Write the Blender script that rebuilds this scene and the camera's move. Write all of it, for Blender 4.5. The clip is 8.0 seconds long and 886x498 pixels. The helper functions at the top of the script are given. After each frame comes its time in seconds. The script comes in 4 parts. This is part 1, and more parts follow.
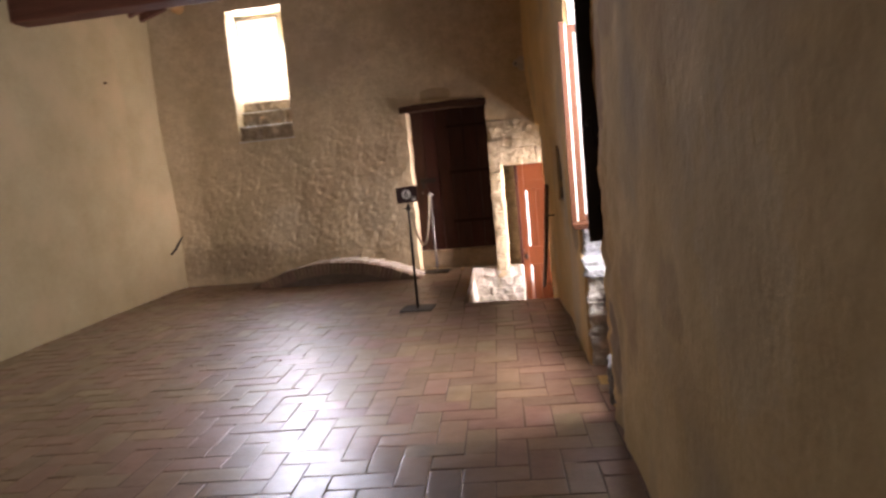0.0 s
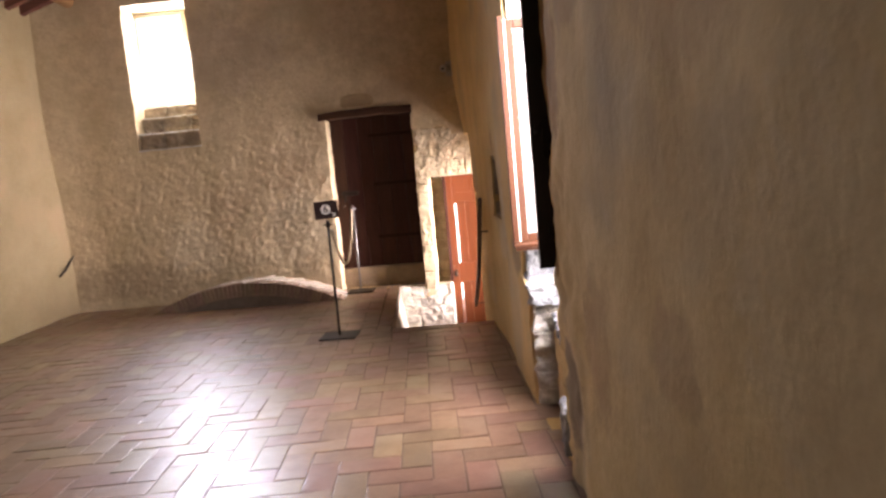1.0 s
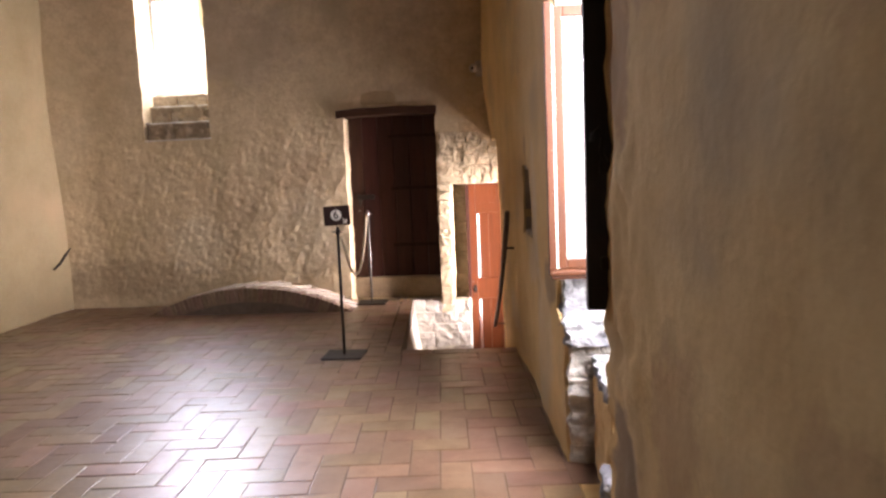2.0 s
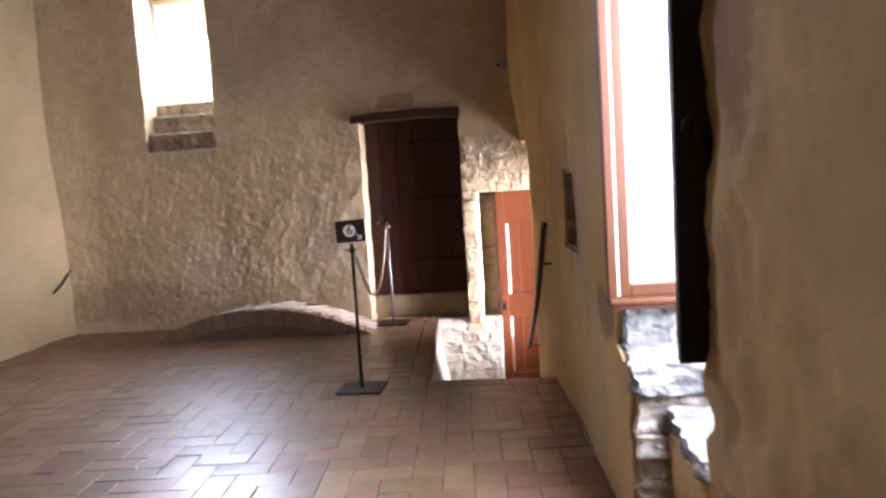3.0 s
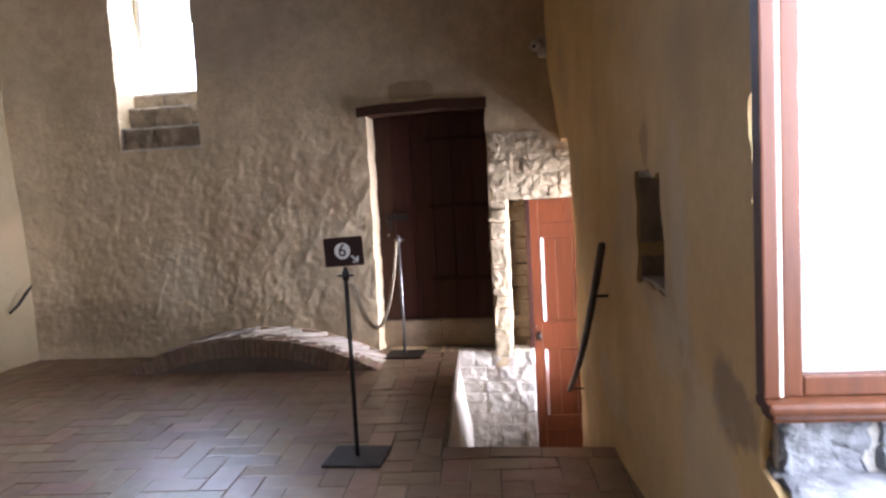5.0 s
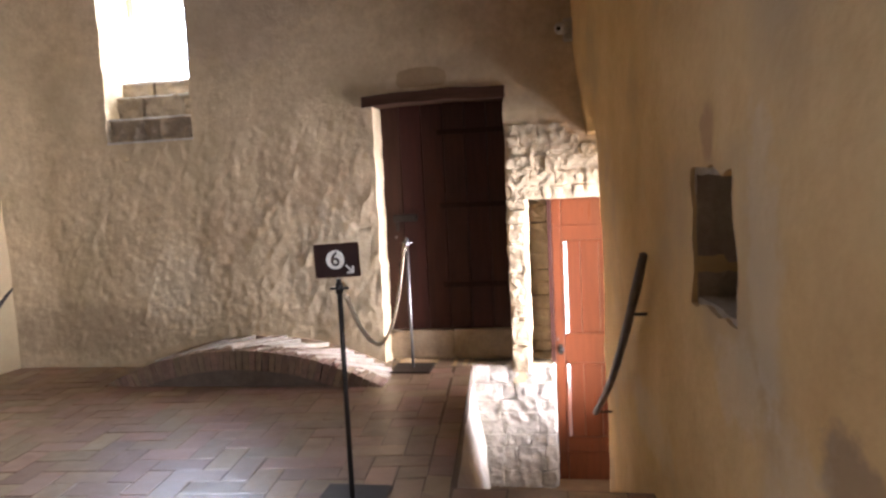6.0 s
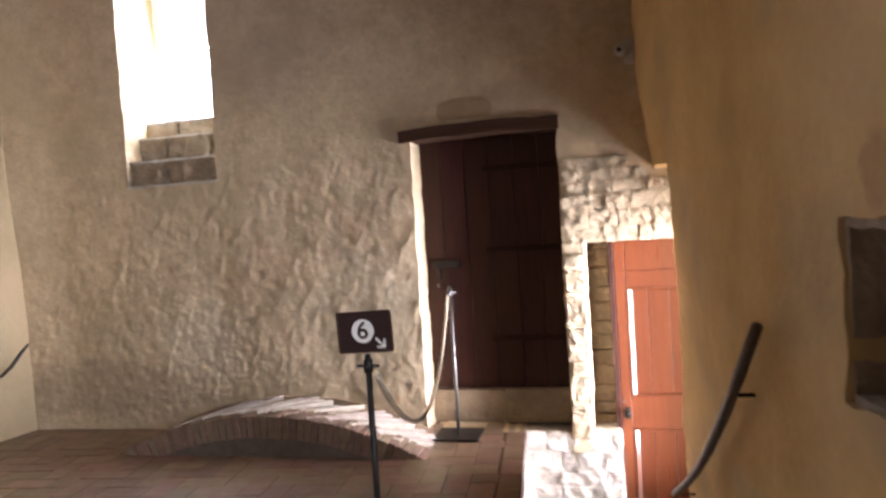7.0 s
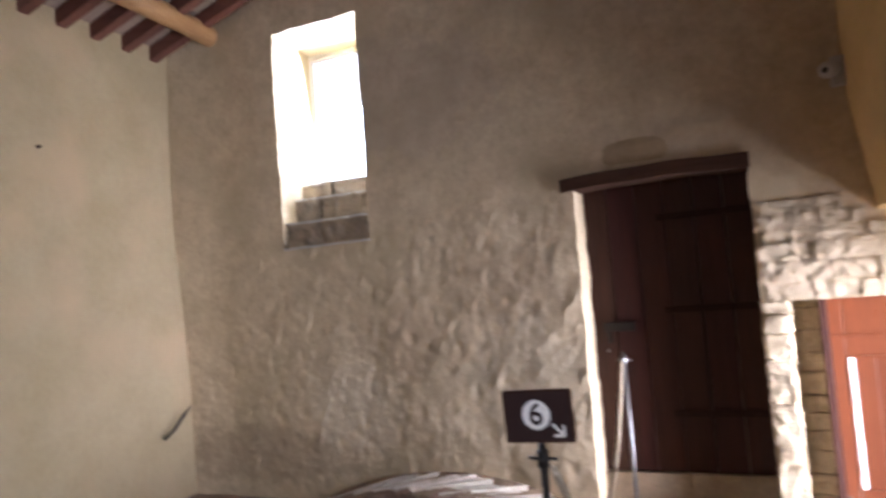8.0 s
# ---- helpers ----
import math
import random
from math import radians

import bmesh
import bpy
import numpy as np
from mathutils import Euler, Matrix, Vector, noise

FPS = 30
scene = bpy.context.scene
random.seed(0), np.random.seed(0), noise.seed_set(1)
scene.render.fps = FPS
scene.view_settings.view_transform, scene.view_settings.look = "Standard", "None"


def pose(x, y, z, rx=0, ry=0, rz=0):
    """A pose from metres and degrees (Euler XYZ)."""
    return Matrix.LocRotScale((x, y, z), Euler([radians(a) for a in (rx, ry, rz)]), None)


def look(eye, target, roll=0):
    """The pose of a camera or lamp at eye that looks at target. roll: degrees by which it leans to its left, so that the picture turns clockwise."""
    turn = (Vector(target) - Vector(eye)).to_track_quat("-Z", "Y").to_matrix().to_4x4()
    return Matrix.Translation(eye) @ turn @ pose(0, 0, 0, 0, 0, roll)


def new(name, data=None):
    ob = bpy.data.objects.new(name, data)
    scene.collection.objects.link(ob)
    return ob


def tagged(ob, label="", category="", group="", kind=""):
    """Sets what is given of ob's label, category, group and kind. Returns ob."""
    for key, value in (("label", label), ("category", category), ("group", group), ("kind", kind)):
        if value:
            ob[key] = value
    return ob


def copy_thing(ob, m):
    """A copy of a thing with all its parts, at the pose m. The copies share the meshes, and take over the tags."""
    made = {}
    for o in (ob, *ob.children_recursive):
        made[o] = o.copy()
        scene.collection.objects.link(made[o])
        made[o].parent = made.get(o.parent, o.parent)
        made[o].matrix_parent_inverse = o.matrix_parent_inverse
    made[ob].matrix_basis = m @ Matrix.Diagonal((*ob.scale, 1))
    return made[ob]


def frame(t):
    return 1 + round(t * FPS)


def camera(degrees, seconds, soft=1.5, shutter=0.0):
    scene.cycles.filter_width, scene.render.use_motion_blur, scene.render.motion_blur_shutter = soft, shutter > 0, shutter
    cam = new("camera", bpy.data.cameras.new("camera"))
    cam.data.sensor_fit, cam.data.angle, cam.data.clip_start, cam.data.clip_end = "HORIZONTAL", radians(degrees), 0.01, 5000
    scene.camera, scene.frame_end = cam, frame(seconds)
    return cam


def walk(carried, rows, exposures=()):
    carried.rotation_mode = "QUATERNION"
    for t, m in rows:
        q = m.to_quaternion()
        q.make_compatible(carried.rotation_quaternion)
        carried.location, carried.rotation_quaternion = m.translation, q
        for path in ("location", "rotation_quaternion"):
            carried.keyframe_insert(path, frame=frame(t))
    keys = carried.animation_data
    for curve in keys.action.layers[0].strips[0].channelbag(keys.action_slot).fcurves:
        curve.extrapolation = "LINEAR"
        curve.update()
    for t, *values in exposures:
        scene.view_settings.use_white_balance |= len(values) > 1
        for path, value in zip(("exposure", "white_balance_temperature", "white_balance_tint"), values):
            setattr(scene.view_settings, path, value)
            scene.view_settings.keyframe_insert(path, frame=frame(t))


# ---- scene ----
cam = camera(64.9, 8.0, soft=2.6, shutter=0.5)
PATH = [
    (0, (0.437, 0.17, 1.412), (0.087, 2.125, 1.177), -5.3),
    (0.5, (0.342, 0.456, 1.423), (0.103, 2.426, 1.175), -7.6),
    (1, (0.332, 0.785, 1.429), (0.2, 2.768, 1.203), -5.2),
    (1.5, (0.296, 1.085, 1.444), (0.145, 3.068, 1.227), -2.9),
    (3, (0.17, 2.086, 1.455), (-0.074, 4.063, 1.271), -3.6),
    (3.5, (0.097, 2.401, 1.455), (-0.157, 4.378, 1.29), -5.5),
    (4, (0.081, 2.733, 1.465), (-0.116, 4.719, 1.331), -2.4),
    (4.5, (0.041, 3.02, 1.468), (-0.227, 4.995, 1.314), -3.3),
    (6, (-0.047, 3.875, 1.475), (-0.393, 5.837, 1.3), -2.8),
    (6.5, (-0.131, 4.166, 1.507), (-0.545, 6.118, 1.367), -4.7),
    (7, (-0.183, 4.488, 1.555), (-0.645, 6.433, 1.479), -3.7),
    (7.5, (-0.257, 4.703, 1.565), (-0.877, 6.604, 1.585), -2.0),
    (8, (-0.403, 4.913, 1.56), (-1.255, 6.718, 1.682), -4.5),
]
walk(cam, [(t, look(eye, target, roll)) for t, eye, target, roll in PATH],
     exposures=[(0, -0.24, 7500, 31), (0.6, 0.14, 7500, 31), (1.5, 0.22, 7450, 32), (3.0, 0.12, 6450, 26), (3.5, 0.06, 6200, 26), (4.3, -0.34, 5800, 24), (4.9, -0.22, 5900, 24), (6.0, 0.34, 6400, 25), (7.0, 0.38, 6300, 25), (8, 0.16, 5850, 25)])

# ---- light ----
SUN_AZ, SUN_EL = radians(150), radians(50)      # clockwise from +y
world = bpy.data.worlds.new("world")
scene.world = world
world.use_nodes = True
wn = world.node_tree.nodes
sky = wn.new("ShaderNodeTexSky")
sky.sky_type, sky.sun_disc = "NISHITA", False
sky.sun_elevation, sky.sun_rotation = SUN_EL, SUN_AZ
world.node_tree.links.new(sky.outputs[0], wn["Background"].inputs[0])
wn["Background"].inputs[1].default_value = 0.15

sun = new("sun", bpy.data.lights.new("sun", "SUN"))
sun.data.energy, sun.data.angle, sun.data.color = 1.3, radians(0.5), (1.0, 0.95, 0.86)
toward_sun = Vector((math.sin(SUN_AZ) * math.cos(SUN_EL), math.cos(SUN_AZ) * math.cos(SUN_EL), math.sin(SUN_EL)))
sun.matrix_world = look((6, 3, 9), Vector((6, 3, 9)) - toward_sun)


def window_light(name, eye, target, width, height, watts, colour, spread=180):
    """Sky light standing in a window's opening."""
    lamp = new(name, bpy.data.lights.new(name, "AREA"))
    lamp.data.shape, lamp.data.size, lamp.data.size_y = "RECTANGLE", width, height
    lamp.data.energy, lamp.data.color, lamp.data.spread = watts, colour, radians(spread)
    lamp.matrix_world = look(eye, target)
    return lamp


window_light("east_window_light", (1.12, 4.40, 1.85), (-1.7, 7.4, 0.45), 0.92, 1.7, 228, (0.80, 0.91, 1.0))
window_light("north_window_light", (-3.92, 10.42, 3.25), (-2.6, 6.0, 0.3), 0.62, 1.2, 320, (0.64, 0.81, 1.0))
window_light("stair_window_light", (0.64, 9.20, 0.52), (-2.2, 9.46, 0.80), 0.42, 1.8, 63, (0.95, 0.97, 1.0), 84)


# ---- materials ----
def material(name, colour, second, scale=4.0, rough=0.8, metal=0.0, fine=60.0, bump=0.3, distance=0.01, spread=0.5, per_piece=0.0, coat=0.0, stain=None, stain_scale=1.2, stretch=(1, 1, 1), spec=0.5, grain_mix=0.2):
    """A surface of two colours mixed by coarse and fine noise, with relief from both."""
    m = bpy.data.materials.new(name)
    m.use_nodes = True
    nt = m.node_tree
    n, ln = nt.nodes, nt.links
    p = n["Principled BSDF"]
    tc = n.new("ShaderNodeTexCoord")
    mp = n.new("ShaderNodeMapping")
    mp.inputs["Scale"].default_value = stretch
    ln.new(tc.outputs["Object"], mp.inputs[0])
    big = n.new("ShaderNodeTexNoise")
    big.inputs["Scale"].default_value, big.inputs["Detail"].default_value, big.inputs["Roughness"].default_value = scale, 6, 0.62
    small = n.new("ShaderNodeTexNoise")
    small.inputs["Scale"].default_value, small.inputs["Detail"].default_value = fine, 4
    for tex in (big, small):
        ln.new(mp.outputs[0], tex.inputs["Vector"])
    ramp = n.new("ShaderNodeMapRange")
    ramp.inputs["From Min"].default_value, ramp.inputs["From Max"].default_value = 0.5 - spread * 0.5, 0.5 + spread * 0.5
    ln.new(big.outputs[0], ramp.inputs["Value"])
    mix = n.new("ShaderNodeMix")
    mix.data_type = "RGBA"
    mix.inputs[6].default_value, mix.inputs[7].default_value = (*colour, 1), (*second, 1)
    ln.new(ramp.outputs[0], mix.inputs[0])
    out = mix.outputs[2]
    grain = n.new("ShaderNodeMix")
    grain.data_type, grain.blend_type = "RGBA", "OVERLAY"
    grain.inputs[0].default_value = grain_mix
    ln.new(out, grain.inputs[6])
    ln.new(small.outputs[0], grain.inputs[7])
    out = grain.outputs[2]
    if stain:
        patch = n.new("ShaderNodeTexNoise")
        patch.inputs["Scale"].default_value, patch.inputs["Detail"].default_value = stain_scale, 5
        ln.new(mp.outputs[0], patch.inputs["Vector"])
        edge = n.new("ShaderNodeMapRange")
        edge.inputs["From Min"].default_value, edge.inputs["From Max"].default_value = 0.5, 0.72
        ln.new(patch.outputs[0], edge.inputs["Value"])
        over = n.new("ShaderNodeMix")
        over.data_type = "RGBA"
        over.inputs[7].default_value = (*stain, 1)
        ln.new(edge.outputs[0], over.inputs[0])
        ln.new(out, over.inputs[6])
        out = over.outputs[2]
    if per_piece:
        info = n.new("ShaderNodeObjectInfo")
        geo = n.new("ShaderNodeNewGeometry")
        add = n.new("ShaderNodeMath")
        add.operation = "ADD"
        ln.new(info.outputs["Random"], add.inputs[0])
        ln.new(geo.outputs["Random Per Island"], add.inputs[1])
        wrap = n.new("ShaderNodeMath")
        wrap.operation = "FRACT"
        ln.new(add.outputs[0], wrap.inputs[0])
        hsv = n.new("ShaderNodeHueSaturation")
        value = n.new("ShaderNodeMapRange")
        value.inputs["To Min"].default_value, value.inputs["To Max"].default_value = 1 - per_piece, 1 + per_piece
        ln.new(wrap.outputs[0], value.inputs["Value"])
        ln.new(value.outputs[0], hsv.inputs["Value"])
        hue = n.new("ShaderNodeMath")
        hue.operation = "MULTIPLY"
        hue.inputs[1].default_value = 7.31
        ln.new(wrap.outputs[0], hue.inputs[0])
        frac = n.new("ShaderNodeMath")
        frac.operation = "FRACT"
        ln.new(hue.outputs[0], frac.inputs[0])
        shift = n.new("ShaderNodeMapRange")
        shift.inputs["To Min"].default_value, shift.inputs["To Max"].default_value = 0.5 - 0.035 * per_piece / 0.3, 0.5 + 0.03 * per_piece / 0.3
        ln.new(frac.outputs[0], shift.inputs["Value"])
        ln.new(shift.outputs[0], hsv.inputs["Hue"])
        ln.new(out, hsv.inputs["Color"])
        out = hsv.outputs[0]
    ln.new(out, p.inputs["Base Color"])
    p.inputs["Metallic"].default_value = metal
    p.inputs["Specular IOR Level"].default_value = spec
    vary = n.new("ShaderNodeMapRange")
    vary.inputs["To Min"].default_value, vary.inputs["To Max"].default_value = max(0.02, rough - 0.14), min(1, rough + 0.14)
    ln.new(big.outputs[0], vary.inputs["Value"])
    ln.new(vary.outputs[0], p.inputs["Roughness"])
    p.inputs["Coat Weight"].default_value = coat
    both = n.new("ShaderNodeMath")
    both.operation = "MULTIPLY_ADD"
    both.inputs[1].default_value = 0.25
    ln.new(small.outputs[0], both.inputs[0])
    ln.new(big.outputs[0], both.inputs[2])
    b = n.new("ShaderNodeBump")
    b.inputs["Strength"].default_value, b.inputs["Distance"].default_value = bump, distance
    ln.new(both.outputs[0], b.inputs["Height"])
    ln.new(b.outputs[0], p.inputs["Normal"])
    return m


PLASTER = material("old_lime_plaster", (0.67, 0.54, 0.355), (0.46, 0.355, 0.225), scale=6.0, spread=0.5, fine=26, bump=0.5, distance=0.025, stain=(0.46, 0.37, 0.23), rough=0.9, spec=0.25)
SMOOTH_PLASTER = material("smooth_ochre_plaster", (0.405, 0.328, 0.197), (0.325, 0.253, 0.138), scale=1.8, fine=22, bump=0.3, distance=0.012, stain=(0.42, 0.315, 0.185), stain_scale=1.7, rough=0.9, spec=0.25, grain_mix=0.1)
STONE = material("pale_rough_stone", (0.52, 0.47, 0.38), (0.30, 0.27, 0.22), scale=7, fine=40, bump=0.9, distance=0.03, rough=0.92, spec=0.2)
# Whitewashed stone, also put on stones and edges to brighten them as if lit.
WHITE_STONE = material("whitewashed_and_lit_stone", (0.64, 0.61, 0.55), (0.38, 0.34, 0.28), scale=9, fine=50, bump=0.8, distance=0.025, rough=0.92, spec=0.2)
LIMESTONE = material("grey_limestone", (0.29, 0.29, 0.30), (0.12, 0.12, 0.125), scale=12, fine=45, bump=1.0, distance=0.03, rough=0.92, spec=0.2, stain=(0.36, 0.36, 0.355), stain_scale=5)
RUBBLE = material("pale_rubble_stone", (0.56, 0.465, 0.32), (0.36, 0.285, 0.185), scale=10, fine=40, bump=0.9, distance=0.03, rough=0.92, spec=0.2)
DARK_STONE = material("weathered_sill_and_shaded_threshold_stone", (0.40, 0.31, 0.205), (0.22, 0.165, 0.11), scale=6, fine=40, bump=0.8, distance=0.025, rough=0.92)
MORTAR = material("dark_mortar", (0.15, 0.11, 0.08), (0.095, 0.07, 0.052), scale=12, rough=0.9)
TILE = material("worn_terracotta_tile", (0.24, 0.145, 0.085), (0.152, 0.088, 0.05), scale=7, fine=60, bump=0.4, distance=0.008, rough=0.37, per_piece=0.22, spec=0.7, stain=(0.22, 0.148, 0.095), stain_scale=3)
# Brown stone darkened for the shade on the pier and in the recess.
SHADED_STONE = material("shaded_brown_stone", (0.30, 0.235, 0.16), (0.17, 0.125, 0.08), scale=9, fine=45, bump=0.9, distance=0.025, rough=0.92, spec=0.2)
NICHE_PLASTER = material("grey_niche_plaster", (0.42, 0.35, 0.26), (0.24, 0.195, 0.145), scale=7, fine=40, bump=0.9, distance=0.03, rough=0.95, spec=0.15, stain=(0.40, 0.345, 0.26), stain_scale=4)
BRICK = material("old_clay_brick", (0.25, 0.168, 0.11), (0.16, 0.105, 0.07), scale=14, fine=80, bump=0.5, distance=0.008, rough=0.88, per_piece=0.16)
# Brick paled for the light on the arch crown.
PALE_BRICK = material("lit_pale_brick", (0.46, 0.41, 0.34), (0.30, 0.25, 0.19), scale=16, fine=80, bump=0.5, distance=0.008, rough=0.9, per_piece=0.16)
DARK_WOOD = material("dark_brown_door_wood", (0.058, 0.017, 0.010), (0.030, 0.010, 0.0065), scale=3, fine=30, bump=0.4, distance=0.006, rough=0.6, stretch=(6, 6, 0.6), per_piece=0.1, spec=0.3)
RED_WOOD = material("varnished_orange_wood", (0.185, 0.055, 0.022), (0.118, 0.033, 0.0135), scale=3, fine=40, bump=0.15, distance=0.003, rough=0.32, stretch=(8, 8, 0.7), coat=0.3)
CASEMENT_WOOD = material("varnished_casement_wood", (0.085, 0.026, 0.008), (0.045, 0.014, 0.005), scale=3, fine=40, bump=0.3, distance=0.004, rough=0.5, stretch=(8, 8, 0.7), spec=0.25)
MATTE_IRON = material("matte_black_iron", (0.036, 0.015, 0.011), (0.024, 0.011, 0.008), scale=20, rough=0.8, spec=0.2)
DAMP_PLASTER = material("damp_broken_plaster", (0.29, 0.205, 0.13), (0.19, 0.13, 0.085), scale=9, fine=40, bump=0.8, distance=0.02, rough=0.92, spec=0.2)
LINTEL_WOOD = material("aged_lintel_wood", (0.075, 0.035, 0.020), (0.032, 0.016, 0.010), scale=4, fine=40, bump=0.6, distance=0.01, rough=0.85, stretch=(0.6, 6, 6), spec=0.15)
RAFTER_WOOD = material("red_brown_rafter_wood", (0.17, 0.062, 0.038), (0.10, 0.035, 0.022), scale=4, fine=40, bump=0.4, distance=0.008, rough=0.75, stretch=(0.6, 5, 5))
PURLIN_WOOD = material("honey_brown_log", (0.42, 0.24, 0.10), (0.28, 0.14, 0.055), scale=3, fine=30, bump=0.4, distance=0.008, rough=0.6, stretch=(5, 0.6, 5))
CEILING_BOARD = material("pale_ceiling_tile", (0.32, 0.255, 0.19), (0.22, 0.165, 0.12), scale=5, fine=50, bump=0.3, rough=0.9, per_piece=0.15)
BLACK_IRON = material("black_iron", (0.018, 0.016, 0.015), (0.035, 0.028, 0.022), scale=20, fine=120, bump=0.2, distance=0.002, rough=0.5, metal=0.6)
STEEL = material("brushed_grey_steel", (0.24, 0.235, 0.225), (0.16, 0.155, 0.15), scale=20, fine=150, bump=0.1, distance=0.001, rough=0.4, metal=0.9)
ROPE = material("cream_cotton_rope", (0.60, 0.52, 0.38), (0.45, 0.37, 0.25), scale=60, fine=200, bump=0.6, distance=0.003, rough=0.95)
SIGN_BLACK = material("black_brown_sign_panel", (0.030, 0.014, 0.012), (0.022, 0.010, 0.009), scale=8, bump=0.05, rough=0.4)
SIGN_WHITE = material("white_sign_print", (0.72, 0.69, 0.62), (0.66, 0.62, 0.55), scale=8, bump=0.05, rough=0.5)
SHUTTER_WOOD = material("blackened_shutter_wood", (0.022, 0.017, 0.016), (0.012, 0.010, 0.010), scale=3, fine=30, bump=0.4, distance=0.005, rough=0.65, stretch=(6, 6, 0.6))
RAIL_WOOD = material("worn_dark_handrail", (0.085, 0.055, 0.040), (0.04, 0.026, 0.02), scale=10, fine=60, bump=0.3, distance=0.003, rough=0.45)
WHITE_PLASTIC = material("off_white_plastic", (0.55, 0.52, 0.48), (0.50, 0.47, 0.43), scale=8, bump=0.02, rough=0.4)
WHITE_FRAME = material("pale_frame_and_lit_trim", (0.62, 0.57, 0.47), (0.55, 0.49, 0.39), scale=6, bump=0.1, rough=0.5)
GROUND = material("courtyard_gravel", (0.42, 0.38, 0.31), (0.30, 0.27, 0.22), scale=3, fine=60, bump=0.5, rough=0.95)


def add_stains(mat, stains, rough_edge=0.9):
    """Stains with a shape of their own: each is a place, three radii, a colour and a strength."""
    nt = mat.node_tree
    n, ln = nt.nodes, nt.links
    target = n["Principled BSDF"].inputs["Base Color"]
    source = target.links[0].from_socket
    tc = n.new("ShaderNodeTexCoord")
    tex = n.new("ShaderNodeTexNoise")
    tex.inputs["Scale"].default_value, tex.inputs["Detail"].default_value, tex.inputs["Roughness"].default_value = 9.0, 7, 0.65
    ln.new(tc.outputs["Object"], tex.inputs["Vector"])
    for place, radii, colour, strength in stains:
        mp = n.new("ShaderNodeMapping")
        mp.vector_type = "TEXTURE"
        mp.inputs["Location"].default_value, mp.inputs["Scale"].default_value = place, radii
        ln.new(tc.outputs["Object"], mp.inputs[0])
        length = n.new("ShaderNodeVectorMath")
        length.operation = "LENGTH"
        ln.new(mp.outputs[0], length.inputs[0])
        add = n.new("ShaderNodeMath")
        add.operation = "MULTIPLY_ADD"
        add.inputs[1].default_value = rough_edge * 2
        ln.new(tex.outputs[0], add.inputs[0])
        ln.new(length.outputs["Value"], add.inputs[2])
        mask = n.new("ShaderNodeMapRange")
        mask.inputs["From Min"].default_value, mask.inputs["From Max"].default_value = 0.75 + rough_edge, 1.15 + rough_edge
        mask.inputs["To Min"].default_value, mask.inputs["To Max"].default_value = strength, 0.0
        ln.new(add.outputs[0], mask.inputs["Value"])
        mix = n.new("ShaderNodeMix")
        mix.data_type = "RGBA"
        mix.inputs[7].default_value = (*colour, 1)
        ln.new(mask.outputs[0], mix.inputs[0])
        ln.new(source, mix.inputs[6])
        source = mix.outputs[2]
    ln.new(source, target)


EAST_PLASTER = material("stained_ochre_plaster", (0.69, 0.485, 0.23), (0.52, 0.34, 0.142), scale=1.8, fine=24, bump=0.6, distance=0.02, stain=(0.44, 0.325, 0.18), stain_scale=1.5, rough=0.9, spec=0.25, grain_mix=0.12)
DAMP, RUST, CHALK = (0.24, 0.175, 0.115), (0.30, 0.17, 0.09), (0.58, 0.50, 0.36)
add_stains(EAST_PLASTER, [
    ((0.52, 5.30, 0.82), (0.4, 0.16, 0.13), DAMP, 0.7),
    ((0.50, 5.55, 0.40), (0.4, 0.30, 0.45), CHALK, 0.35),
    ((0.64, 3.74, 0.42), (0.4, 0.17, 0.26), DAMP, 0.85),
    ((0.64, 3.78, 1.80), (0.4, 0.18, 0.30), RUST, 0.6),
    ((0.66, 3.30, 2.10), (0.4, 0.35, 0.22), RUST, 0.35),
    ((0.66, 3.20, 0.75), (0.4, 0.22, 0.28), RUST, 0.35),
    ((0.40, 6.24, 1.62), (0.4, 0.09, 0.10), RUST, 0.5),
    ((0.45, 6.00, 0.85), (0.4, 0.22, 0.14), CHALK, 0.35),
    ((0.45, 5.75, 1.25), (0.4, 0.12, 0.40), CHALK, 0.3),
    ((0.33, 7.30, 0.30), (0.4, 0.50, 0.14), CHALK, 0.25),
    ((0.75, 2.20, 1.75), (0.4, 0.35, 0.18), RUST, 0.22),
    ((0.78, 1.70, 1.15), (0.4, 0.30, 0.35), CHALK, 0.2),
    ((0.76, 2.40, 0.95), (0.4, 0.18, 0.14), RUST, 0.3),
])
add_stains(PLASTER, [
    ((-2.9, 9.48, 3.05), (0.9, 0.5, 0.5), (0.36, 0.28, 0.22), 0.35),
    ((-2.1, 9.48, 1.55), (0.35, 0.5, 0.28), (0.36, 0.26, 0.165), 0.35),
    ((-2.9, 9.48, 1.25), (0.22, 0.5, 0.35), (0.40, 0.28, 0.18), 0.3),
    ((-0.6, 9.48, 2.35), (0.5, 0.5, 0.25), (0.40, 0.32, 0.23), 0.3),
    ((-4.3, 9.48, 0.35), (0.9, 0.5, 0.25), (0.30, 0.225, 0.15), 0.5),
    ((-3.4, 9.48, 0.75), (0.4, 0.5, 0.3), (0.60, 0.52, 0.38), 0.4),
    ((-2.0, 9.48, 0.85), (0.4, 0.5, 0.5), (0.62, 0.54, 0.39), 0.4),
])

GLASS = bpy.data.materials.new("window_glass")
GLASS.use_nodes = True
gp = GLASS.node_tree.nodes["Principled BSDF"]
gp.inputs["Transmission Weight"].default_value, gp.inputs["Roughness"].default_value, gp.inputs["IOR"].default_value = 1.0, 0.02, 1.45

